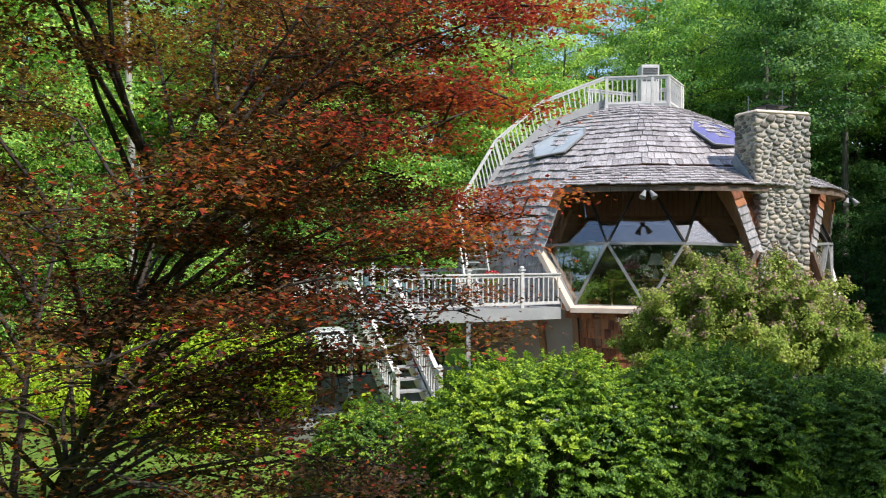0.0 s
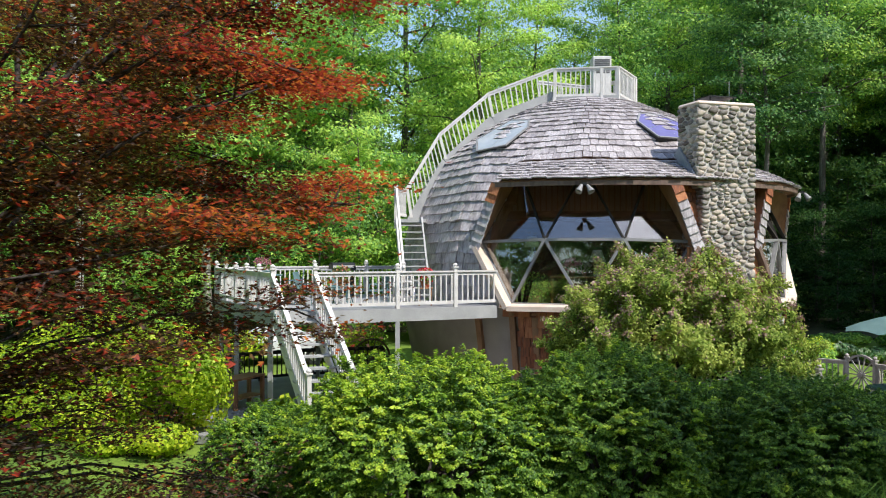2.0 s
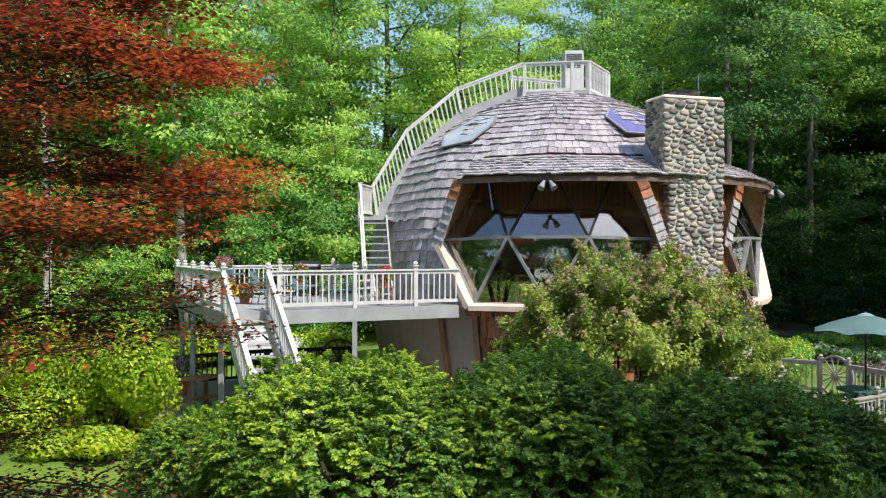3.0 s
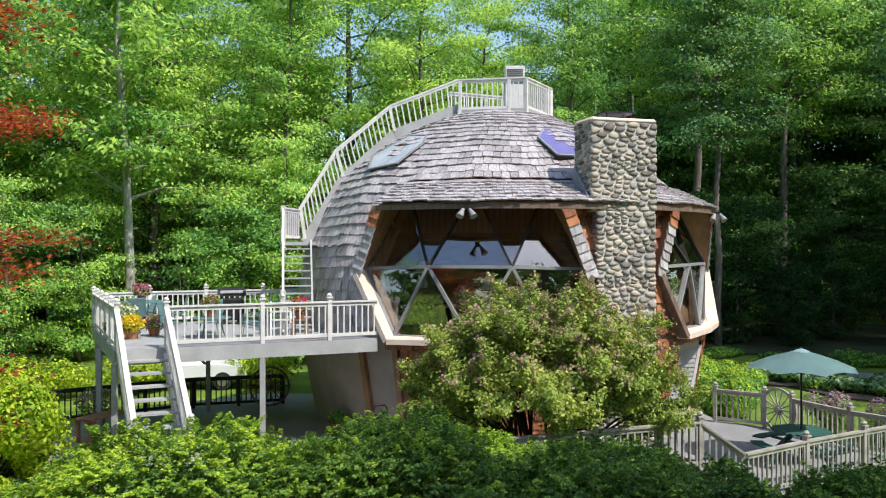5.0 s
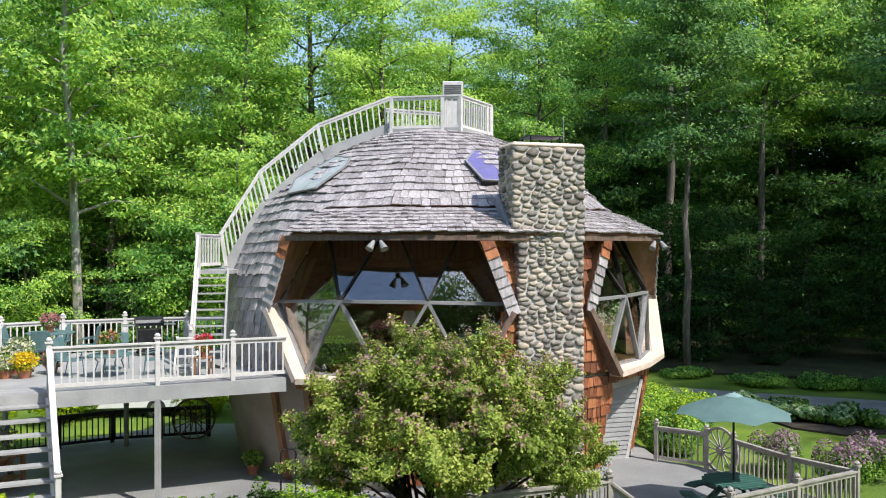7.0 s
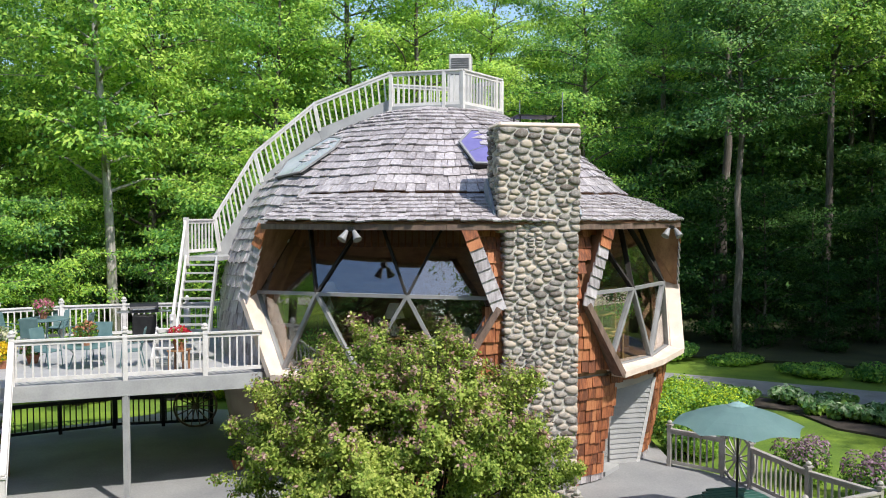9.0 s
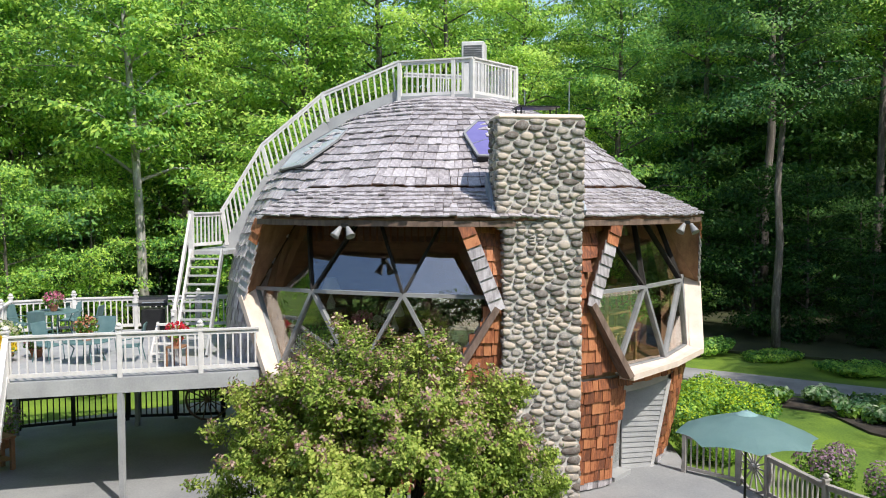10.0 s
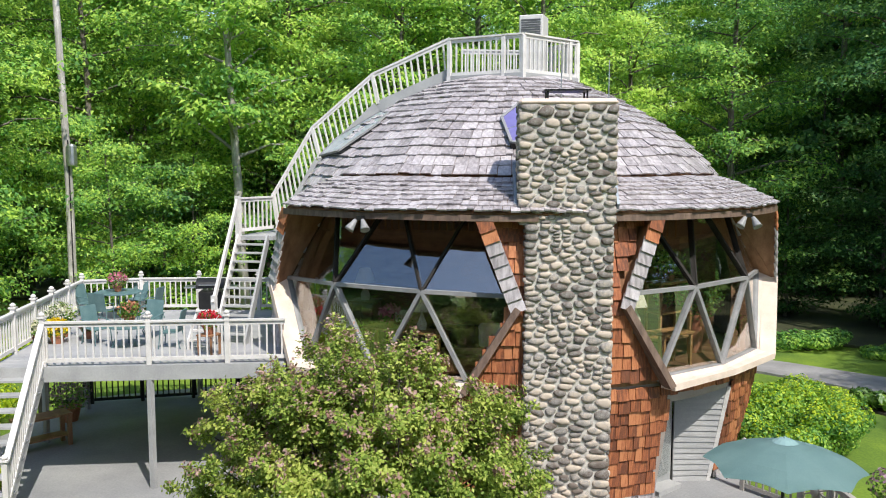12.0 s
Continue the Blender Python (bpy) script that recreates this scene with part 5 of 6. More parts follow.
for sx in (-1, 1):
    for y, h in ((-0.28, 0.25), (0.28, 0.85)):
        bm = bmesh.new()
        box(bm, (0.05, 0.05, h), (0.25 * sx, y, h / 2))
        part("leg", bm, M_WHITE, white)
    bm = bmesh.new()
    beam(bm, (0.25 * sx, -0.28, 0.2), (0.25 * sx, 0.28, 0.82), 0.04, 0.06)
    part("side_rail", bm, M_WHITE, white)

# barbecue
bbq = thing("barbecue", "black gas barbecue with closed lid and side shelves", "barbecue", -1.35, 27.35, DECK_Z, 25)
bm = bmesh.new()
box(bm, (0.62, 0.5, 0.62), (0, 0, 0.42), None, 0.02)
part("cabinet", bm, M_BLACK, bbq)
bm = bmesh.new()
hood = [[bm.verts.new((x, -0.27 * math.cos(math.pi * i / 9), 0.82 + 0.26 * math.sin(math.pi * i / 9))) for i in range(10)] for x in (-0.37, 0.37)]
for i in range(9):
    bm.faces.new((hood[0][i], hood[1][i], hood[1][i + 1], hood[0][i + 1]))
bm.faces.new(hood[0])
bm.faces.new(hood[1][::-1])
bm.faces.new((hood[0][0], hood[0][9], hood[1][9], hood[1][0]))
bmesh.ops.recalc_face_normals(bm, faces=bm.faces)
part("lid", bm, M_BLACK, bbq)
bm = bmesh.new()
tube(bm, [(-0.28, -0.3, 0.92), (0.28, -0.3, 0.92)], 0.014, 8)
part("handle", bm, M_STEEL, bbq, "steel handle")
for sx in (-1, 1):
    bm = bmesh.new()
    box(bm, (0.34, 0.42, 0.035), (0.53 * sx, 0, 0.84), None, 0.008)
    part("side_shelf", bm, M_STEEL, bbq)
    for y in (-0.2, 0.2):
        bm = bmesh.new()
        tube(bm, [(0.26 * sx, y - 0.025, 0.06), (0.26 * sx, y + 0.025, 0.06)], 0.06, 12)
        part("castor", bm, M_RUBBER, bbq)

# under the deck: potting bench and a dark chair
pot_bench = thing("potting_bench", "brown wooden work bench under the deck", "bench", -3.55, 23.4, PATIO_Z, 66)
bm = bmesh.new()
box(bm, (1.3, 0.55, 0.05), (0, 0, 0.78))
part("top", bm, M_CEDAR, pot_bench)
bm = bmesh.new()
box(bm, (1.2, 0.45, 0.03), (0, 0, 0.25))
part("shelf", bm, M_CEDAR, pot_bench)
for i, j in ((-1, -1), (1, -1), (1, 1), (-1, 1)):
    bm = bmesh.new()
    box(bm, (0.09, 0.09, 0.76), (0.58 * i, 0.22 * j, 0.38))
    part("leg", bm, M_CEDAR, pot_bench)
potted(-4.56, 25.38, PATIO_Z, M_PURPLE, "large dusky pink flowering plant under the deck", 0.28, 0.4, 0.55, 14, 0.6, 900)
potted(2.1, 25.0, PATIO_Z, M_LEAF, "green trailing plant in a pot by the wall", 0.16, 0.25, 0.26, 15, 0.5, 500)
bush("fern", "clump of pale strappy leaves by the stair foot", -2.1, 20.6, PATIO_Z, 0.4, 0.4, 0.8, 500, 0.16, (M_LIME,), 63, lumps=4)
hose = thing("hose_rack", "black tubular rack against the wall", "rack", 3.35, 23.1, PATIO_Z, 20)
bm = bmesh.new()
tube(bm, [(-0.17, 0, 0), (-0.17, 0, 1.0), (-0.12, 0, 1.08), (0.12, 0, 1.08), (0.17, 0, 1.0), (0.17, 0, 0)], 0.022, 8)
part("tube", bm, M_BLACK, hose)

# orange-brown timber ribs on the stucco wall
for az in (-128, -118, -112):
    bm = bmesh.new()
    for z0, z1 in ((-0.1, 0.8), (0.8, 1.6), (1.6, 2.4)):
        beam(bm, P(az, lerp(PIER_R, z0) + 0.03, z0), P(az, lerp(PIER_R, z1) + 0.03, z1), 0.16, 0.12, P(az, 1, 0) - P(az, 0, 0))
    hpart("timber_rib", bm, M_CEDAR)

# ground-floor door recess on the terrace
bm = bmesh.new()
a0, a1 = P(-39.5, 5.35, 0), P(-31, 5.2, 0)
plate(bm, [(a0.x, a0.y, -0.1), (a1.x, a1.y, -0.1), (a1.x, a1.y, 2.1), (a0.x, a0.y, 2.1)], -0.05)
door = hpart("glass_door", bm, M_GREYPAINT, None, "narrow grey-framed glass door")
q0, q1 = a0.lerp(a1, 0.18), a0.lerp(a1, 0.82)
out = (P(-35, 1, 0) - P(-35, 0, 0)) * 0.06
bm = bmesh.new()
plate(bm, [(q0.x + out.x, q0.y + out.y, 0.15), (q1.x + out.x, q1.y + out.y, 0.15), (q1.x + out.x, q1.y + out.y, 1.9), (q0.x + out.x, q0.y + out.y, 1.9)], 0.01)
hpart("pane", bm, M_GLASS, door)
bm = bmesh.new()
tube(bm, [(q0.x + out.x * 2, q0.y + out.y * 2, 0.9), (q0.x + out.x * 2, q0.y + out.y * 2, 1.1)], 0.015, 6)
hpart("door_handle", bm, M_STEEL, door)
bm = bmesh.new()
s0, s1, t0, t1 = P(-31, 5.25, -0.1), P(-24.4, 5.75, -0.1), P(-31, 5.25, 2.05), P(-23.5, 6.12, 2.05)
plate(bm, [s0, s1, t1, t0], -0.06)
sid = hpart("side_wall", bm, M_SIDING, None, "grey lap siding beside the door")
for i in range(17):
    f0, f1 = i / 17, (i + 1.12) / 17
    bm = bmesh.new()
    c0, c1 = s0.lerp(t0, min(f0, 1)), s1.lerp(t1, min(f0, 1))
    d0, d1 = s0.lerp(t0, min(f1, 1)), s1.lerp(t1, min(f1, 1))
    off = Vector((math.cos(radians(-75)), math.sin(radians(-75)), 0)) * 0.035
    plate(bm, [c0 + off, c1 + off, d1 + off * 0.25, d0 + off * 0.25], 0.008)
    hpart("siding_board", bm, M_SIDING, sid)
bm = bmesh.new()
beam(bm, s1, t1, 0.08, 0.12, (0, -1, 0))
hpart("corner_trim", bm, M_WHITE, sid)
bm = bmesh.new()
slab(bm, [tuple(p.to_2d()) for p in (P(-41, 5.3, 0), P(-41, 5.72, 0), P(-33, 5.62, 0), P(-33, 5.3, 0))], PATIO_Z, 0.0)
hpart("door_sill", bm, M_SIDING)
bm = bmesh.new()
slab(bm, [tuple(P(a, r, 0).to_2d()) for a, r in ((-44, 4.6), (-44, 4.7), (-22, 4.7), (-22, 4.6))], PATIO_Z, 2.3)
hpart("inner_wall", bm, M_INWALL)

# twin floodlights under each eave
for w, r in ((-100, 6.66), (-28, 6.66)):
    c = P(w, r, 5.78)
    t = thing("floodlight", "twin bell-shaped outdoor floodlight on the eave", "lamp", c.x, c.y, c.z)
    bm = bmesh.new()
    box(bm, (0.12, 0.12, 0.08), (0, 0, 0))
    part("bracket", bm, M_BLACK, t)
    for sx in (-1, 1):
        bm = bmesh.new()
        lathe(bm, [(0.035, 0.0), (0.05, -0.06), (0.085, -0.2), (0.095, -0.24), (0.07, -0.22)], 14)
        o = part("shade", bm, M_STRUT, t, "dull metal bell shade", True)
        o.matrix_basis = Matrix.Translation((0.07 * sx, -0.05, -0.03)) @ Euler((radians(-25), radians(-28 * sx), 0)).to_matrix().to_4x4()

# skylights
def skylight(corners, label, mat):
    pts = []
    for az, z in corners:
        pts.append(P(az, lerp(ROOF_R, z) * facet(az), z))
    mid = sum(pts, Vector()) / len(pts)
    n = Vector((mid.x - CX, mid.y - CY, (mid.z - 2.8) * 1.25)).normalized()
    # flatten into one plane
    flat = [p - n * (p - mid).dot(n) + n * 0.16 for p in pts]
    bm = bmesh.new()
    vs = [bm.verts.new(p) for p in flat]
    lo = [bm.verts.new(p - n * 0.3) for p in flat]
    for i in range(len(flat)):
        j = (i + 1) % len(flat)
        bm.faces.new((vs[i], lo[i], lo[j], vs[j]))
    bm.faces.new(lo)
    ob = hpart("skylight", bm, M_BLACK, None, label)
    c = sum(flat, Vector()) / len(flat)
    bm = bmesh.new()
    bm.faces.new([bm.verts.new(p.lerp(c, 0.04) + n * 0.005) for p in flat])
    o = hpart("pane", bm, mat, ob)
    for i in range(len(flat)):
        j = (i + 1) % len(flat)
        bm = bmesh.new()
        beam(bm, flat[i], flat[j], 0.06, 0.04, n)
        hpart("frame_bar", bm, M_STRUT, ob)
    bm = bmesh.new()
    beam(bm, flat[0].lerp(flat[1], 0.5) - n * 0.0, flat[len(flat) // 2].lerp(flat[len(flat) // 2 + 1], 0.5), 0.02, 0.02, n)
    hpart("glazing_bar", bm, M_STEEL, ob)


skylight(((-140, 6.85), (-128, 6.95), (-124.5, 7.6), (-128, 7.9), (-142, 8.0), (-149, 7.3)), "angular skylight set in the shake roof", M_PALESKYGLASS)
skylight(((-77.4, 7.68), (-74.5, 7.05), (-53.5, 7.05), (-50.6, 7.68), (-57, 8.05), (-71, 8.05)), "angular skylight beside the chimney, violet-blue sky painted on its pane", M_SKYGLASS)

# ---- inside, seen through the bays ----
def lamp(x, y, z, label="table lamp with a cream shade"):
    t = thing("table_lamp", label, "lamp", x, y, z)
    bm = bmesh.new()
    lathe(bm, [(0.09, 0), (0.11, 0.12), (0.03, 0.3), (0.02, 0.42)], 12)
    part("lamp_base", bm, M_CREAM, t)
    bm = bmesh.new()
    lathe(bm, [(0.24, 0.4), (0.12, 0.72)], 18, closed=False)
    part("shade", bm, M_CREAM, t)


def table(name, label, x, y, z, w, d, h, mat, rz=0, category="table"):
    t = thing(name, label, category, x, y, z, rz)
    bm = bmesh.new()
    box(bm, (w, d, 0.05), (0, 0, h - 0.025), None, 0.008)
    part("tabletop", bm, mat, t)
    for i, j in ((-1, -1), (1, -1), (1, 1), (-1, 1)):
        bm = bmesh.new()
        box(bm, (0.06, 0.06, h - 0.05), ((w / 2 - 0.06) * i, (d / 2 - 0.06) * j, (h - 0.05) / 2))
        part("leg", bm, mat, t)
    return t


FL = 2.5
c = P(-100, 5.0, FL)
table("sideboard", "long pine sideboard under the bay window", c.x, c.y, FL, 1.9, 0.5, 0.85, M_PINE, -10)
lamp(c.x + 0.35, c.y, FL + 0.85)
potted(c.x - 0.35, c.y - 0.05, FL + 0.85, M_PINKFLOWER, "vase of deep pink flowers on the sideboard", 0.09, 0.16, 0.25, 21, 0.8)
potted(c.x - 0.02, c.y - 0.1, FL + 0.85, M_CREAMFLOWER, "vase of white flowers on the sideboard", 0.07, 0.16, 0.17, 22, 0.8, 200)
c = P(-115, 5.4, FL)
potted(c.x, c.y, FL, M_LEAF, "leafy green houseplant inside the bay", 0.18, 0.3, 0.5, 23, 0.6, 700)
c = P(-119, 4.6, FL)
table("end_table", "brown wooden end table inside the bay", c.x, c.y, FL, 0.6, 0.6, 1.25, M_INWOOD)
lamp(c.x, c.y, FL + 1.25)
c = P(-84, 4.9, FL)
sofa = thing("sofa", "dark upholstered sofa with a pale throw", "sofa", c.x, c.y, FL, 10)
bm = bmesh.new()
box(bm, (1.8, 0.8, 0.42), (0, 0, 0.25), None, 0.06)
part("seat", bm, M_INWOOD, sofa)
bm = bmesh.new()
box(bm, (1.8, 0.22, 0.55), (0, 0.38, 0.65), None, 0.06)
part("backrest", bm, M_BLACK, sofa)
bm = bmesh.new()
box(bm, (0.6, 0.26, 0.5), (0.45, 0.36, 0.72), None, 0.05)
part("throw", bm, M_CREAM, sofa)
c = P(-25, 4.7, FL)
shelf = thing("pine_shelf", "tall open pine plant shelf with house plants", "shelf", c.x, c.y, FL, 55)
for i, j in ((-1, -1), (1, -1), (1, 1), (-1, 1)):
    bm = bmesh.new()
    box(bm, (0.06, 0.06, 1.75), (0.5 * i, 0.2 * j, 0.875))
    part("upright", bm, M_PINE, shelf)
for z in (0.45, 1.05, 1.7):
    bm = bmesh.new()
    box(bm, (1.08, 0.46, 0.05), (0, 0, z))
    part("shelf_board", bm, M_PINE, shelf)
potted(c.x, c.y, FL + 1.73, M_LEAF, "green houseplant on the pine shelf", 0.14, 0.2, 0.38, 24, 0.7, 500)
potted(c.x - 0.1, c.y - 0.1, FL + 1.08, M_LEAF, "small houseplant on the pine shelf", 0.1, 0.14, 0.26, 25, 0.7, 250)
c = P(-15, 5.0, FL)
potted(c.x, c.y, FL + 0.0, M_LEAF, "tall leafy houseplant in the corner bay", 0.2, 0.9, 0.6, 26, 0.6, 900)
c = P(-33, 5.2, FL)
table("pine_table", "honey-coloured pine table inside the bay", c.x, c.y, FL, 0.9, 0.6, 0.75, M_PINE, 50)
c = P(-42, 4.9, FL)
arm = thing("armchair", "cream armchair inside the bay", "armchair", c.x, c.y, FL, 40)
bm = bmesh.new()
box(bm, (0.7, 0.7, 0.4), (0, 0, 0.22), None, 0.06)
part("seat", bm, M_CREAM, arm)
bm = bmesh.new()
box(bm, (0.7, 0.16, 0.6), (0, 0.32, 0.7), Matrix.Rotation(-0.15, 3, "X"), 0.05)
part("backrest", bm, M_CREAM, arm)
lamp(P(-45, 5.3, 0).x, P(-45, 5.3, 0).y, FL + 1.0, "white lamp standing on a pedestal")
ped = thing("pedestal", "slim dark wooden pedestal", "pedestal", P(-45, 5.3, 0).x, P(-45, 5.3, 0).y, FL)
bm = bmesh.new()
lathe(bm, [(0.16, 0), (0.04, 0.1), (0.04, 0.92), (0.15, 1.0)], 12)
part("column", bm, M_INWOOD, ped)

# ---- garden, drive and beyond ----
bm = bmesh.new()
road = [(7, 39.4), (13.2, 38.0), (16.3, 36.5), (18.6, 34.9), (21.3, 33.7), (30, 30.0), (55, 19.5), (56, 22.5), (31, 32.7), (22.5, 36.3), (19.5, 37.5), (17.0, 38.6), (14.0, 39.8), (7, 41.5)]
slab(bm, road, -0.4, -0.24)
tagged(part("drive", bm, M_GRAVEL), "grey gravel drive along the edge of the woods", "road", kind="structure")
bm = bmesh.new()
slab(bm, [(-60, 33), (-12, 44), (8, 46), (20, 42.5), (33, 38), (60, 27.5), (90, 120), (-90, 120)], -0.3, -0.2)
tagged(part("forest_floor", bm, M_FLOOR), "shaded brown forest floor with leaf litter", "ground", kind="structure")
bm = bmesh.new()
slab(bm, [(-2, 10.6), (9.3, 10.8), (10.5, 18.6), (5, 17.2), (-2, 18.6)], -0.34, -0.26)
tagged(part("planting_bed", bm, M_SOIL), "dark bare soil bed under the hedge", "soil", kind="structure")
for i, (x, y, r, h) in enumerate(((13.3, 28.3, 1.1, 1.6), (13.2, 30.6, 1.2, 1.6), (14.6, 30.0, 1.1, 1.3), (14.4, 32.6, 1.1, 1.2))):
    bush("garden_shrub", "sunlit bright green garden shrub", x, y, -0.3, r, r, h, 9000, 0.085, (M_LEAF, M_LIME), 70 + i, mix=0.6, group="garden shrubs")
for i, (x, y) in enumerate(((16.3, 34.6), (17.8, 34.6), (18.2, 33.2), (19.2, 33.7), (19.6, 31.6), (20.4, 32.8), (20.8, 31.4), (18.9, 32.3))):
    bush("hosta_clump", "low clump of pale green hosta leaves", x, y, -0.3, 0.75, 0.65, 0.6, 900, 0.17, (M_HEDGE, M_HOSTA), 80 + i, mix=2.5 if i % 3 else 0.3, group="hosta clumps", lumps=5)
for i, (x, y) in enumerate(((15.6, 25.9), (16.6, 24.6), (17.8, 25.4))):
    bush("flowering_bush", "mauve-flowered bush beside the terrace", x, y, -0.3, 0.8, 0.8, 1.15, 3500, 0.08, (M_HEDGE, M_PURPLE), 90 + i, mix=0.9, group="flowering bushes")
for i in range(14):
    x = 18 + i * 2.6
    bush("verge_shrub", "low sunlit shrub along the drive", x - 3, 41.6 - 0.4 * (x - 18) + rng.uniform(0, 1.5), -0.35, 1.5, 1.0, rng.uniform(0.45, 0.85), 2600, 0.13, (M_LEAF,), 100 + i, group="verge shrubs", lumps=6)
for i, (x, y) in enumerate(((-8.5, 31.5), (-6.0, 32.0), (-10.8, 29.8), (-13.0, 27.0), (-2.0, 33.5))):
    bush("border_shrub", "bright lime border shrub behind the deck", x, y, -0.3, 1.5, 1.2, 1.5, 3500, 0.13, (M_LIME, M_HEDGE), 120 + i, mix=0.4, group="border shrubs")


def grass_clump(x, y, h, seed):
    t = thing("grass_clump", "arching clump of green ornamental grass", "grass", x, y, -0.3, group="grass clumps", kind="")
    rr = random.Random(seed)
    bm = bmesh.new()
    for i in range(240):
        a, l = rr.uniform(0, 6.28), h * rr.uniform(0.6, 1.1)
        d = Vector((math.cos(a), math.sin(a), 0))
        s = Vector((-d.y, d.x, 0)) * 0.012
        b = Vector((rr.uniform(-0.12, 0.12), rr.uniform(-0.12, 0.12), 0))
        pts = [b, b + d * l * 0.2 + Vector((0, 0, l * 0.6)), b + d * l * 0.5 + Vector((0, 0, l * 0.8)), b + d * l * 0.85 + Vector((0, 0, l * 0.55))]
        vs = [(bm.verts.new(p - s * (1 - k / 3.3)), bm.verts.new(p + s * (1 - k / 3.3))) for k, p in enumerate(pts)]
        for (p, q), (u, v) in zip(vs, vs[1:]):
            bm.faces.new((p, q, v, u))
    part("blade_tuft", bm, M_HEDGE, t)


for i, (x, y, h) in enumerate(((7.3, 11.3, 1.75), (8.1, 11.5, 1.8), (7.8, 10.7, 1.5), (8.9, 11.3, 1.75))):
    grass_clump(x, y, h, 30 + i)

bm = bmesh.new()
slab(bm, [(15.4, 34.6), (17.6, 33.4), (18.2, 31.2), (19.4, 30.2), (21.2, 30.6), (21.6, 32.6), (20.4, 33.5), (18.2, 34.6), (16.2, 35.9)], -0.33, -0.25)
tagged(part("flower_bed", bm, M_SOIL), "dark mulched bed of pale hostas beside the drive", "soil", kind="structure")

# utility pole
pole = thing("utility_pole", "weathered grey wooden utility pole with a transformer", "pole", -12.6, 34.2, -0.3)
bm = bmesh.new()
tube(bm, [(0, 0, 0), (0.05, 0, 6), (-0.35, 0, 17)], [0.17, 0.15, 0.11], 10)
part("shaft", bm, M_PALEBARK, pole)
bm = bmesh.new()
lathe(bm, [(0.16, 7.0), (0.2, 7.05), (0.2, 7.75), (0.12, 7.85)], 14, (0.32, -0.1, 0))
part("transformer", bm, M_STEEL, pole)
bm = bmesh.new()
tube(bm, [(0.16, -0.1, 0.2), (0.16, -0.1, 8)], 0.025, 6)
part("conduit", bm, M_BLACK, pole)

# white car parked behind the deck
car = thing("car", "white saloon car parked on the grass behind the deck", "car", -4.6, 33.6, -0.3, 8)
prof = [(-2.2, 0.35), (-2.25, 0.7), (-1.6, 0.85), (-0.9, 1.3), (0.5, 1.35), (1.3, 0.92), (2.1, 0.82), (2.25, 0.55), (2.2, 0.35)]
bm = bmesh.new()
rows_ = []
for y, k in ((-0.85, 0.0), (-0.7, 1.0), (0.7, 1.0), (0.85, 0.0)):
    rows_.append([bm.verts.new((x, y, z if z < 0.9 else 0.9 + (z - 0.9) * k)) for x, z in prof])
for a, b in zip(rows_, rows_[1:]):
    for i in range(len(prof) - 1):
        bm.faces.new((a[i], a[i + 1], b[i + 1], b[i]))
bm.faces.new(rows_[0])
bm.faces.new(rows_[-1][::-1])
bmesh.ops.recalc_face_normals(bm, faces=bm.faces)
part("body", bm, M_CARPAINT, car)
for sy in (-0.79, 0.79):
    bm = bmesh.new()
    plate(bm, [(-1.2, sy, 0.92), (0.9, sy, 0.92), (0.45, sy * 0.93, 1.27), (-0.8, sy * 0.93, 1.24)], 0.01)
    part("side_window", bm, M_BLACK, car)
    for x in (-1.4, 1.4):
        bm = bmesh.new()
        tube(bm, [(x, sy - 0.09, 0.32), (x, sy + 0.09, 0.32)], 0.32, 20)
        wo = part("wheel", bm, M_RUBBER, car)
        bm = bmesh.new()
        tube(bm, [(x, sy - 0.1, 0.32), (x, sy + 0.1, 0.32)], 0.19, 14)
        part("rim", bm, M_STEEL, wo)

# pale-barked beech behind the deck
bt = tree_mesh(31, 25, 4.4, 0.25, 130, 130, 0.3, bark=M_PALEBARK)
plant_tree(bt, -9.6, 42.0, -0.4, 1.0, 40, "tall forest tree with a pale grey trunk")

# ---- shingles and stones, piece by piece ----
shingle_rng = random.Random(77)


def shingle_points(surf, az, s, w, ln, lift):
    """Eight corners of one shingle; s is its lower edge."""
    lo = surf(az, s)
    r = math.hypot(lo.x - CX, lo.y - CY)
    da = math.degrees(w / 2 / max(r, 0.6))
    up = surf(az, s - ln)
    left, right = surf(az - da, s), surf(az + da, s)
    n = (right - left).cross(up - lo).normalized()
    ul, ur = surf(az - da * 0.99, s - ln), surf(az + da * 0.99, s - ln)
    tl, tu = n * lift, n * 0.012
    th = n * 0.032
    return [left + tl, right + tl, ur + tu, ul + tu, left + tl + th, right + tl + th, ur + tu + th, ul + tu + th]


FACES8 = ((0, 3, 2, 1), (4, 5, 6, 7), (0, 1, 5, 4), (1, 2, 6, 5), (2, 3, 7, 6), (3, 0, 4, 7))


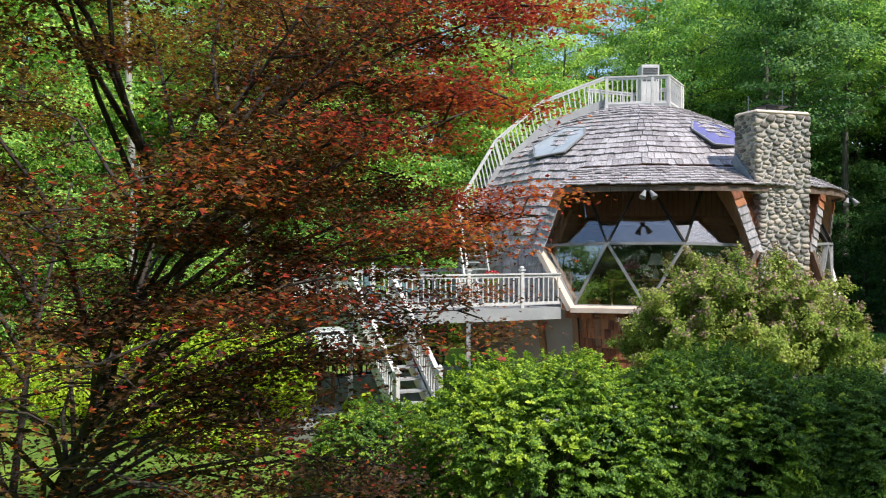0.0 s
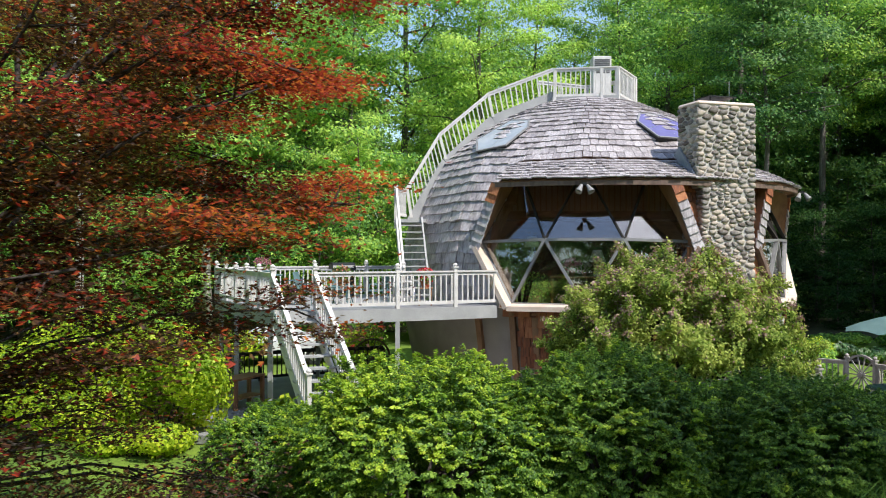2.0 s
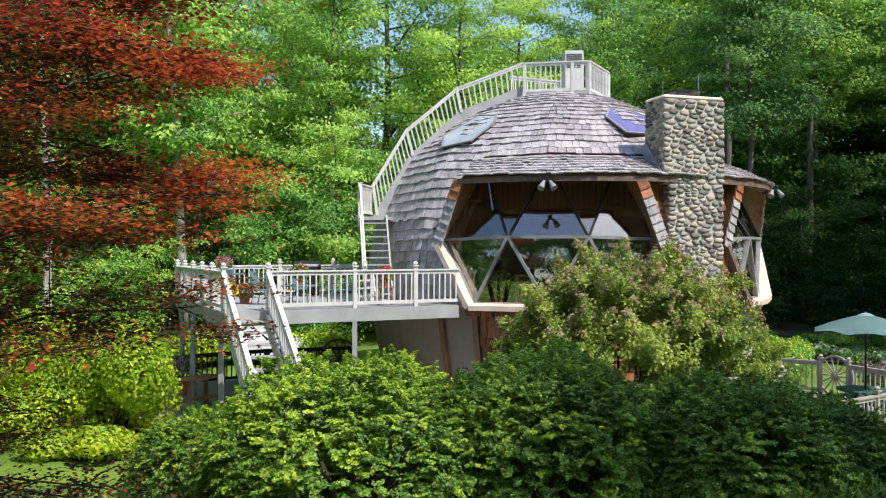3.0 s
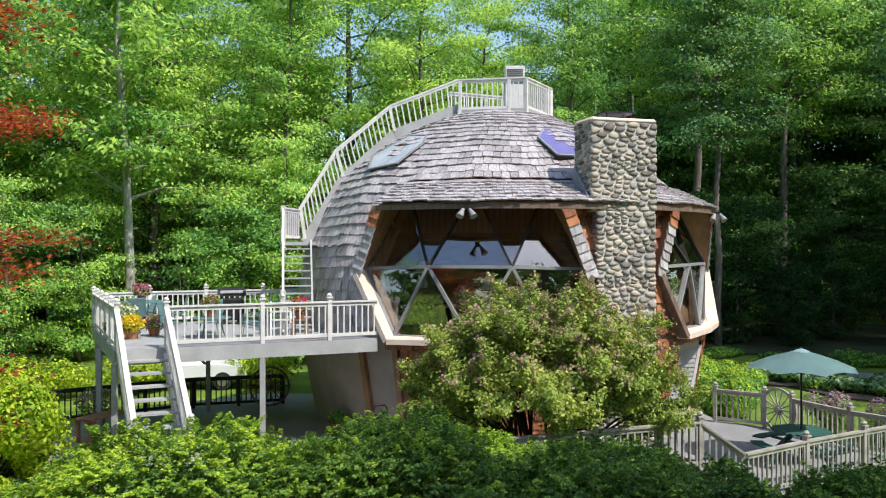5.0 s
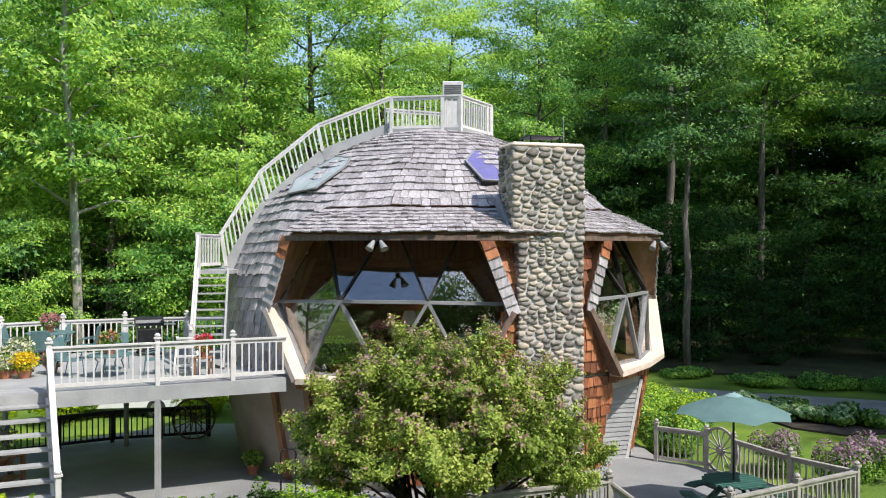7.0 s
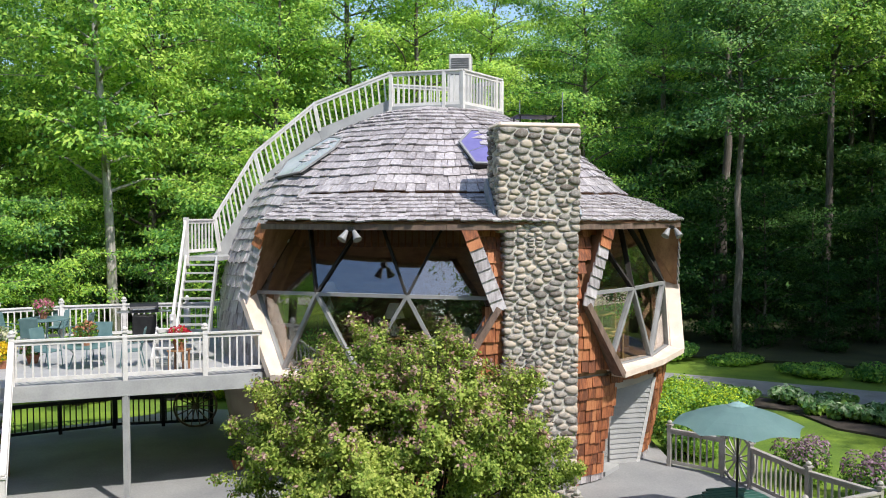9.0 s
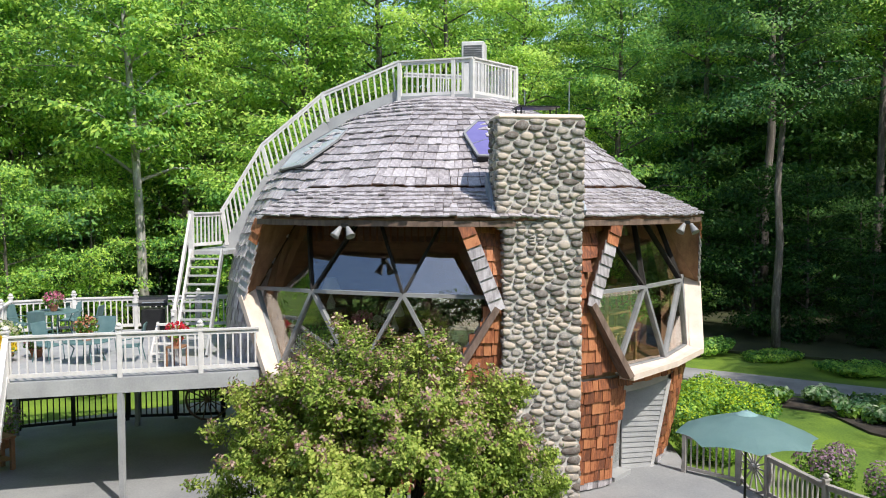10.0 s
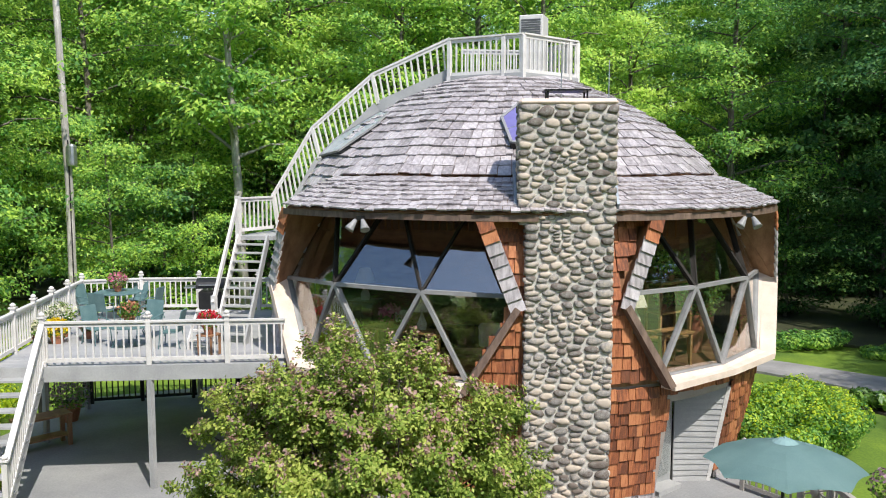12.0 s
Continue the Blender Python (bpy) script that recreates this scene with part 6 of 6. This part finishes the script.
def shingle_field(parent, surf, rows, spans, mat_name, mat, near, width=(0.13, 0.3), ln=0.5, limit=300, lift=0.055):
    """Courses of shingles: the near ones are pieces of their own, the rest one mesh."""
    vs, fs, made = [], [], 0
    for i, s in enumerate(rows):
        for lo, hi in spans(s):
            r = math.hypot(*(surf((lo + hi) / 2, s).to_2d() - Vector((CX, CY))))
            a = lo + shingle_rng.uniform(0, 1)
            while a < hi:
                w = shingle_rng.uniform(*width)
                da = math.degrees(w / max(r, 0.6))
                mid = a + da / 2
                if mid + da * 0.4 > hi:
                    break
                pts = shingle_points(surf, mid, s + shingle_rng.uniform(-0.024, 0.028), w - 0.01, ln, lift + shingle_rng.uniform(0, 0.03))
                if made < limit and near(mid, s):
                    me = bpy.data.meshes.new("shingle")
                    o = pts[0]
                    me.from_pydata([p - o for p in pts], [], FACES8)
                    me.materials.append(mat)
                    ob = new("shingle", me)
                    ob.parent = parent
                    ob.matrix_basis = Matrix.Translation(o)
                    made += 1
                else:
                    k = len(vs)
                    vs += [tuple(p) for p in pts]
                    fs += [tuple(k + j for j in f) for f in FACES8]
                a += da
    me = bpy.data.meshes.new(mat_name)
    me.from_pydata(vs, [], fs)
    me.materials.append(M_RED_FIELD if mat == M_RED else M_SHAKE_FIELD)
    ob = new(mat_name, me)
    ob.parent = parent
    return tagged(ob, kind="stuff")


def roof_rows():
    out, s = [], 0.28
    while s < 4.35:
        out.append(s)
        s += 0.285
    return out


TOP_ROWS = roof_rows()
shingle_field(roof, roof_at, TOP_ROWS, lambda s: [(-180, 180)], "roof_shingles", M_SHAKE, lambda a, s: -112 < a < -52 and s > 1.2)
def skirt_spans(s):
    return [(-121, -7), (23, 65), (95, 137)]
LEN_E = roof_len(-100)
SKIRT = [4.5 + (LEN_E + 0.06 - 4.5) * (i + 1) / 7 for i in range(7)]
shingle_field(roof, roof_at, SKIRT, skirt_spans, "skirt_shingles", M_SHAKE, lambda a, s: False, (0.1, 0.22), 0.36)
LOWROWS = [4.55 + 0.3 * i for i in range(14)]
def flank_spans(s):
    out = []
    for c in (-136, 80, 8):
        h = 15.0 if s < 5.4 else max(9.2, 15.0 - (s - 5.4) * 3.6) if s < 7.1 else 9.4 + (s - 7.1) * 4
        out.append((-223 if c == -136 else c - h, c + h))
    return out
shingle_field(roof, roof_at, [s for s in LOWROWS if s < roof_len(-136) + 0.05], flank_spans, "flank_shingles", M_SHAKE, lambda a, s: False, (0.15, 0.34), 0.5)


# red cedar shingles on the chimney pier and round the ground floor
def pier_at(az, s):
    z = 5.9 - s
    return P(az, lerp(PIER_R, z), z)


def pier_spans(s):
    z = 5.9 - s
    h = lerp(HALF, max(z, 2.5))
    return [(-64 - h, -64 + h)] if z >= 2.45 else []


shingle_field(piers[-64.0], pier_at, [0.3 + 0.27 * i for i in range(12)], pier_spans, "pier_shingles", M_RED, lambda a, s: True, (0.13, 0.29), 0.42)


def base_spans(s):
    z = 5.9 - s
    if z > DOOR_TOP:
        return [(-121, -2)]
    return [(-117 if z > 0.9 else -100, DOOR_LO), (DOOR_HI, -2)]


shingle_field(base_wall, pier_at, [3.89 + 0.27 * i for i in range(8)], base_spans, "base_shingles", M_RED, lambda a, s: a > -62, (0.13, 0.29), 0.42)
shingle_field(base_wall, pier_at, [3.62], base_spans, "sill_shingles", M_RED, lambda a, s: False, (0.13, 0.29), 0.2)
shingle_field(base_wall, pier_at, [5.95], lambda s: [(-100, DOOR_LO), (DOOR_HI, -2)], "foot_shingles", M_SHAKE, lambda a, s: False, (0.15, 0.26), 0.42)

# chimney stones: rounded river stones fitted into one another, with mortar between
stone_rng = random.Random(9)


def stone_cells(width, z0, z1, squash=1.95, size=0.17):
    """Outlines of fitted stones over a face of that width, lower and upper edge, as radii about their middles."""
    count = int(width * (z1 - z0) / (size * size * 1.12))
    rs = np.random.default_rng(int(width * 1000 + z1 * 10))
    pts = np.stack([rs.uniform(-width / 2, width / 2, count), rs.uniform(z0, z1, count) * squash], 1)
    lo, hi = np.array([-width / 2, z0 * squash]), np.array([width / 2, z1 * squash])
    angles = np.arange(12) * math.pi / 6
    dirs = np.stack([np.cos(angles), np.sin(angles)], 1)
    for turn in range(4):
        gap = pts[None, :, :] - pts[:, None, :]
        d2 = (gap ** 2).sum(2)
        np.fill_diagonal(d2, 1e9)
        near = np.argsort(d2, 1)[:, :16]
        radii = np.full((count, 12), 0.4)
        for k in range(12):
            along = np.take_along_axis(gap @ dirs[k], near, 1)
            reach = np.where(along > 1e-5, np.take_along_axis(d2, near, 1) / 2 / np.maximum(along, 1e-5), 9.0).min(1)
            for side in (0, 1):
                if abs(dirs[k][side]) > 1e-6:
                    wall_gap = ((hi if dirs[k][side] > 0 else lo)[side] - pts[:, side]) / dirs[k][side]
                    reach = np.minimum(reach, wall_gap + 0.012)
            radii[:, k] = np.clip(reach, 0.01, 0.4)
        if turn < 2:
            pts = pts + (radii[:, :, None] ** 2 * dirs[None]).sum(1) / radii.sum(1)[:, None] * 0.9
    return [((p[0], p[1] / squash), r, dirs, squash) for p, r in zip(pts, radii)]


def stone_shape(radii, dirs, squash, depth):
    """One stone: a flattened, rounded pebble whose outline follows its bed. x across, y outward, z up."""
    r = np.maximum(radii - 0.02, 0.02)
    soft = (0.64 * r + 0.18 * (np.roll(r, 1) + np.roll(r, -1))) * stone_rng.uniform(0.9, 1.02)
    soft = np.minimum(soft, r * 1.06)
    out = []
    for grow, high in ((1.0, -0.4), (0.98, 0.35), (0.85, 0.8), (0.5, 0.98)):
        for k in range(12):
            out.append((dirs[k][0] * soft[k] * grow, depth * high * stone_rng.uniform(0.94, 1.06), dirs[k][1] * soft[k] * grow / squash))
    out.append((0, depth, 0))
    faces = [(a * 12 + k, (a + 1) * 12 + k, (a + 1) * 12 + (k + 1) % 12, a * 12 + (k + 1) % 12) for a in range(3) for k in range(12)]
    faces += [(36 + k, 48, 36 + (k + 1) % 12) for k in range(12)]
    return out, faces


vs, fs, made = [], [], 0
centre = Vector((CHX, CHY, 0))
for n, t, width, off, z0, z1, dx, loose in ((CHOUT, TANG, CHW + 0.03, CHD / 2, 5.72, CHTOP, 0.0, True), (CHOUT, TANG, CHW - 0.13, CHD / 2, -0.1, 5.72, 0.05, True),
                                           (TANG, -CHOUT, CHD, CHW / 2, 5.72, CHTOP, 0.0, False), (TANG, -CHOUT, CHD, CHW / 2 - 0.08, -0.1, 5.72, 0.05, False),
                                           (-TANG, CHOUT, CHD, CHW / 2, 5.72, CHTOP, 0.0, False), (-TANG, CHOUT, CHD, CHW / 2 - 0.08, -0.1, 5.72, 0.05, False),
                                           (-CHOUT, -TANG, CHW, CHD / 2, 5.9, CHTOP, 0.0, False)):
    for (u, z), radii, dirs, squash in stone_cells(width, z0, z1):
        pts, faces = stone_shape(radii, dirs, squash, stone_rng.uniform(0.038, 0.07))
        base_at = centre + n * (off - 0.03) + t * u + Vector((dx, 0, z))
        rel = [t * x + n * y + Vector((0, 0, w)) for x, y, w in pts]
        if loose and made < 300 and z > 2.0:
            me = bpy.data.meshes.new("stone")
            me.from_pydata([tuple(p) for p in rel], [], faces)
            me.materials.append(M_STONE)
            me.polygons.foreach_set("use_smooth", [True] * len(me.polygons))
            ob = new("stone", me)
            ob.parent = chimney
            ob.matrix_basis = Matrix.Translation(base_at)
            made += 1
        else:
            k0 = len(vs)
            vs += [tuple(base_at + p) for p in rel]
            fs += [tuple(k0 + q for q in f) for f in faces]
me = bpy.data.meshes.new("stonework")
me.from_pydata(vs, [], fs)
me.materials.append(M_STONE_FIELD)
me.polygons.foreach_set("use_smooth", [True] * len(me.polygons))
ob = new("stonework", me)
ob.parent = chimney
tagged(ob, kind="stuff")
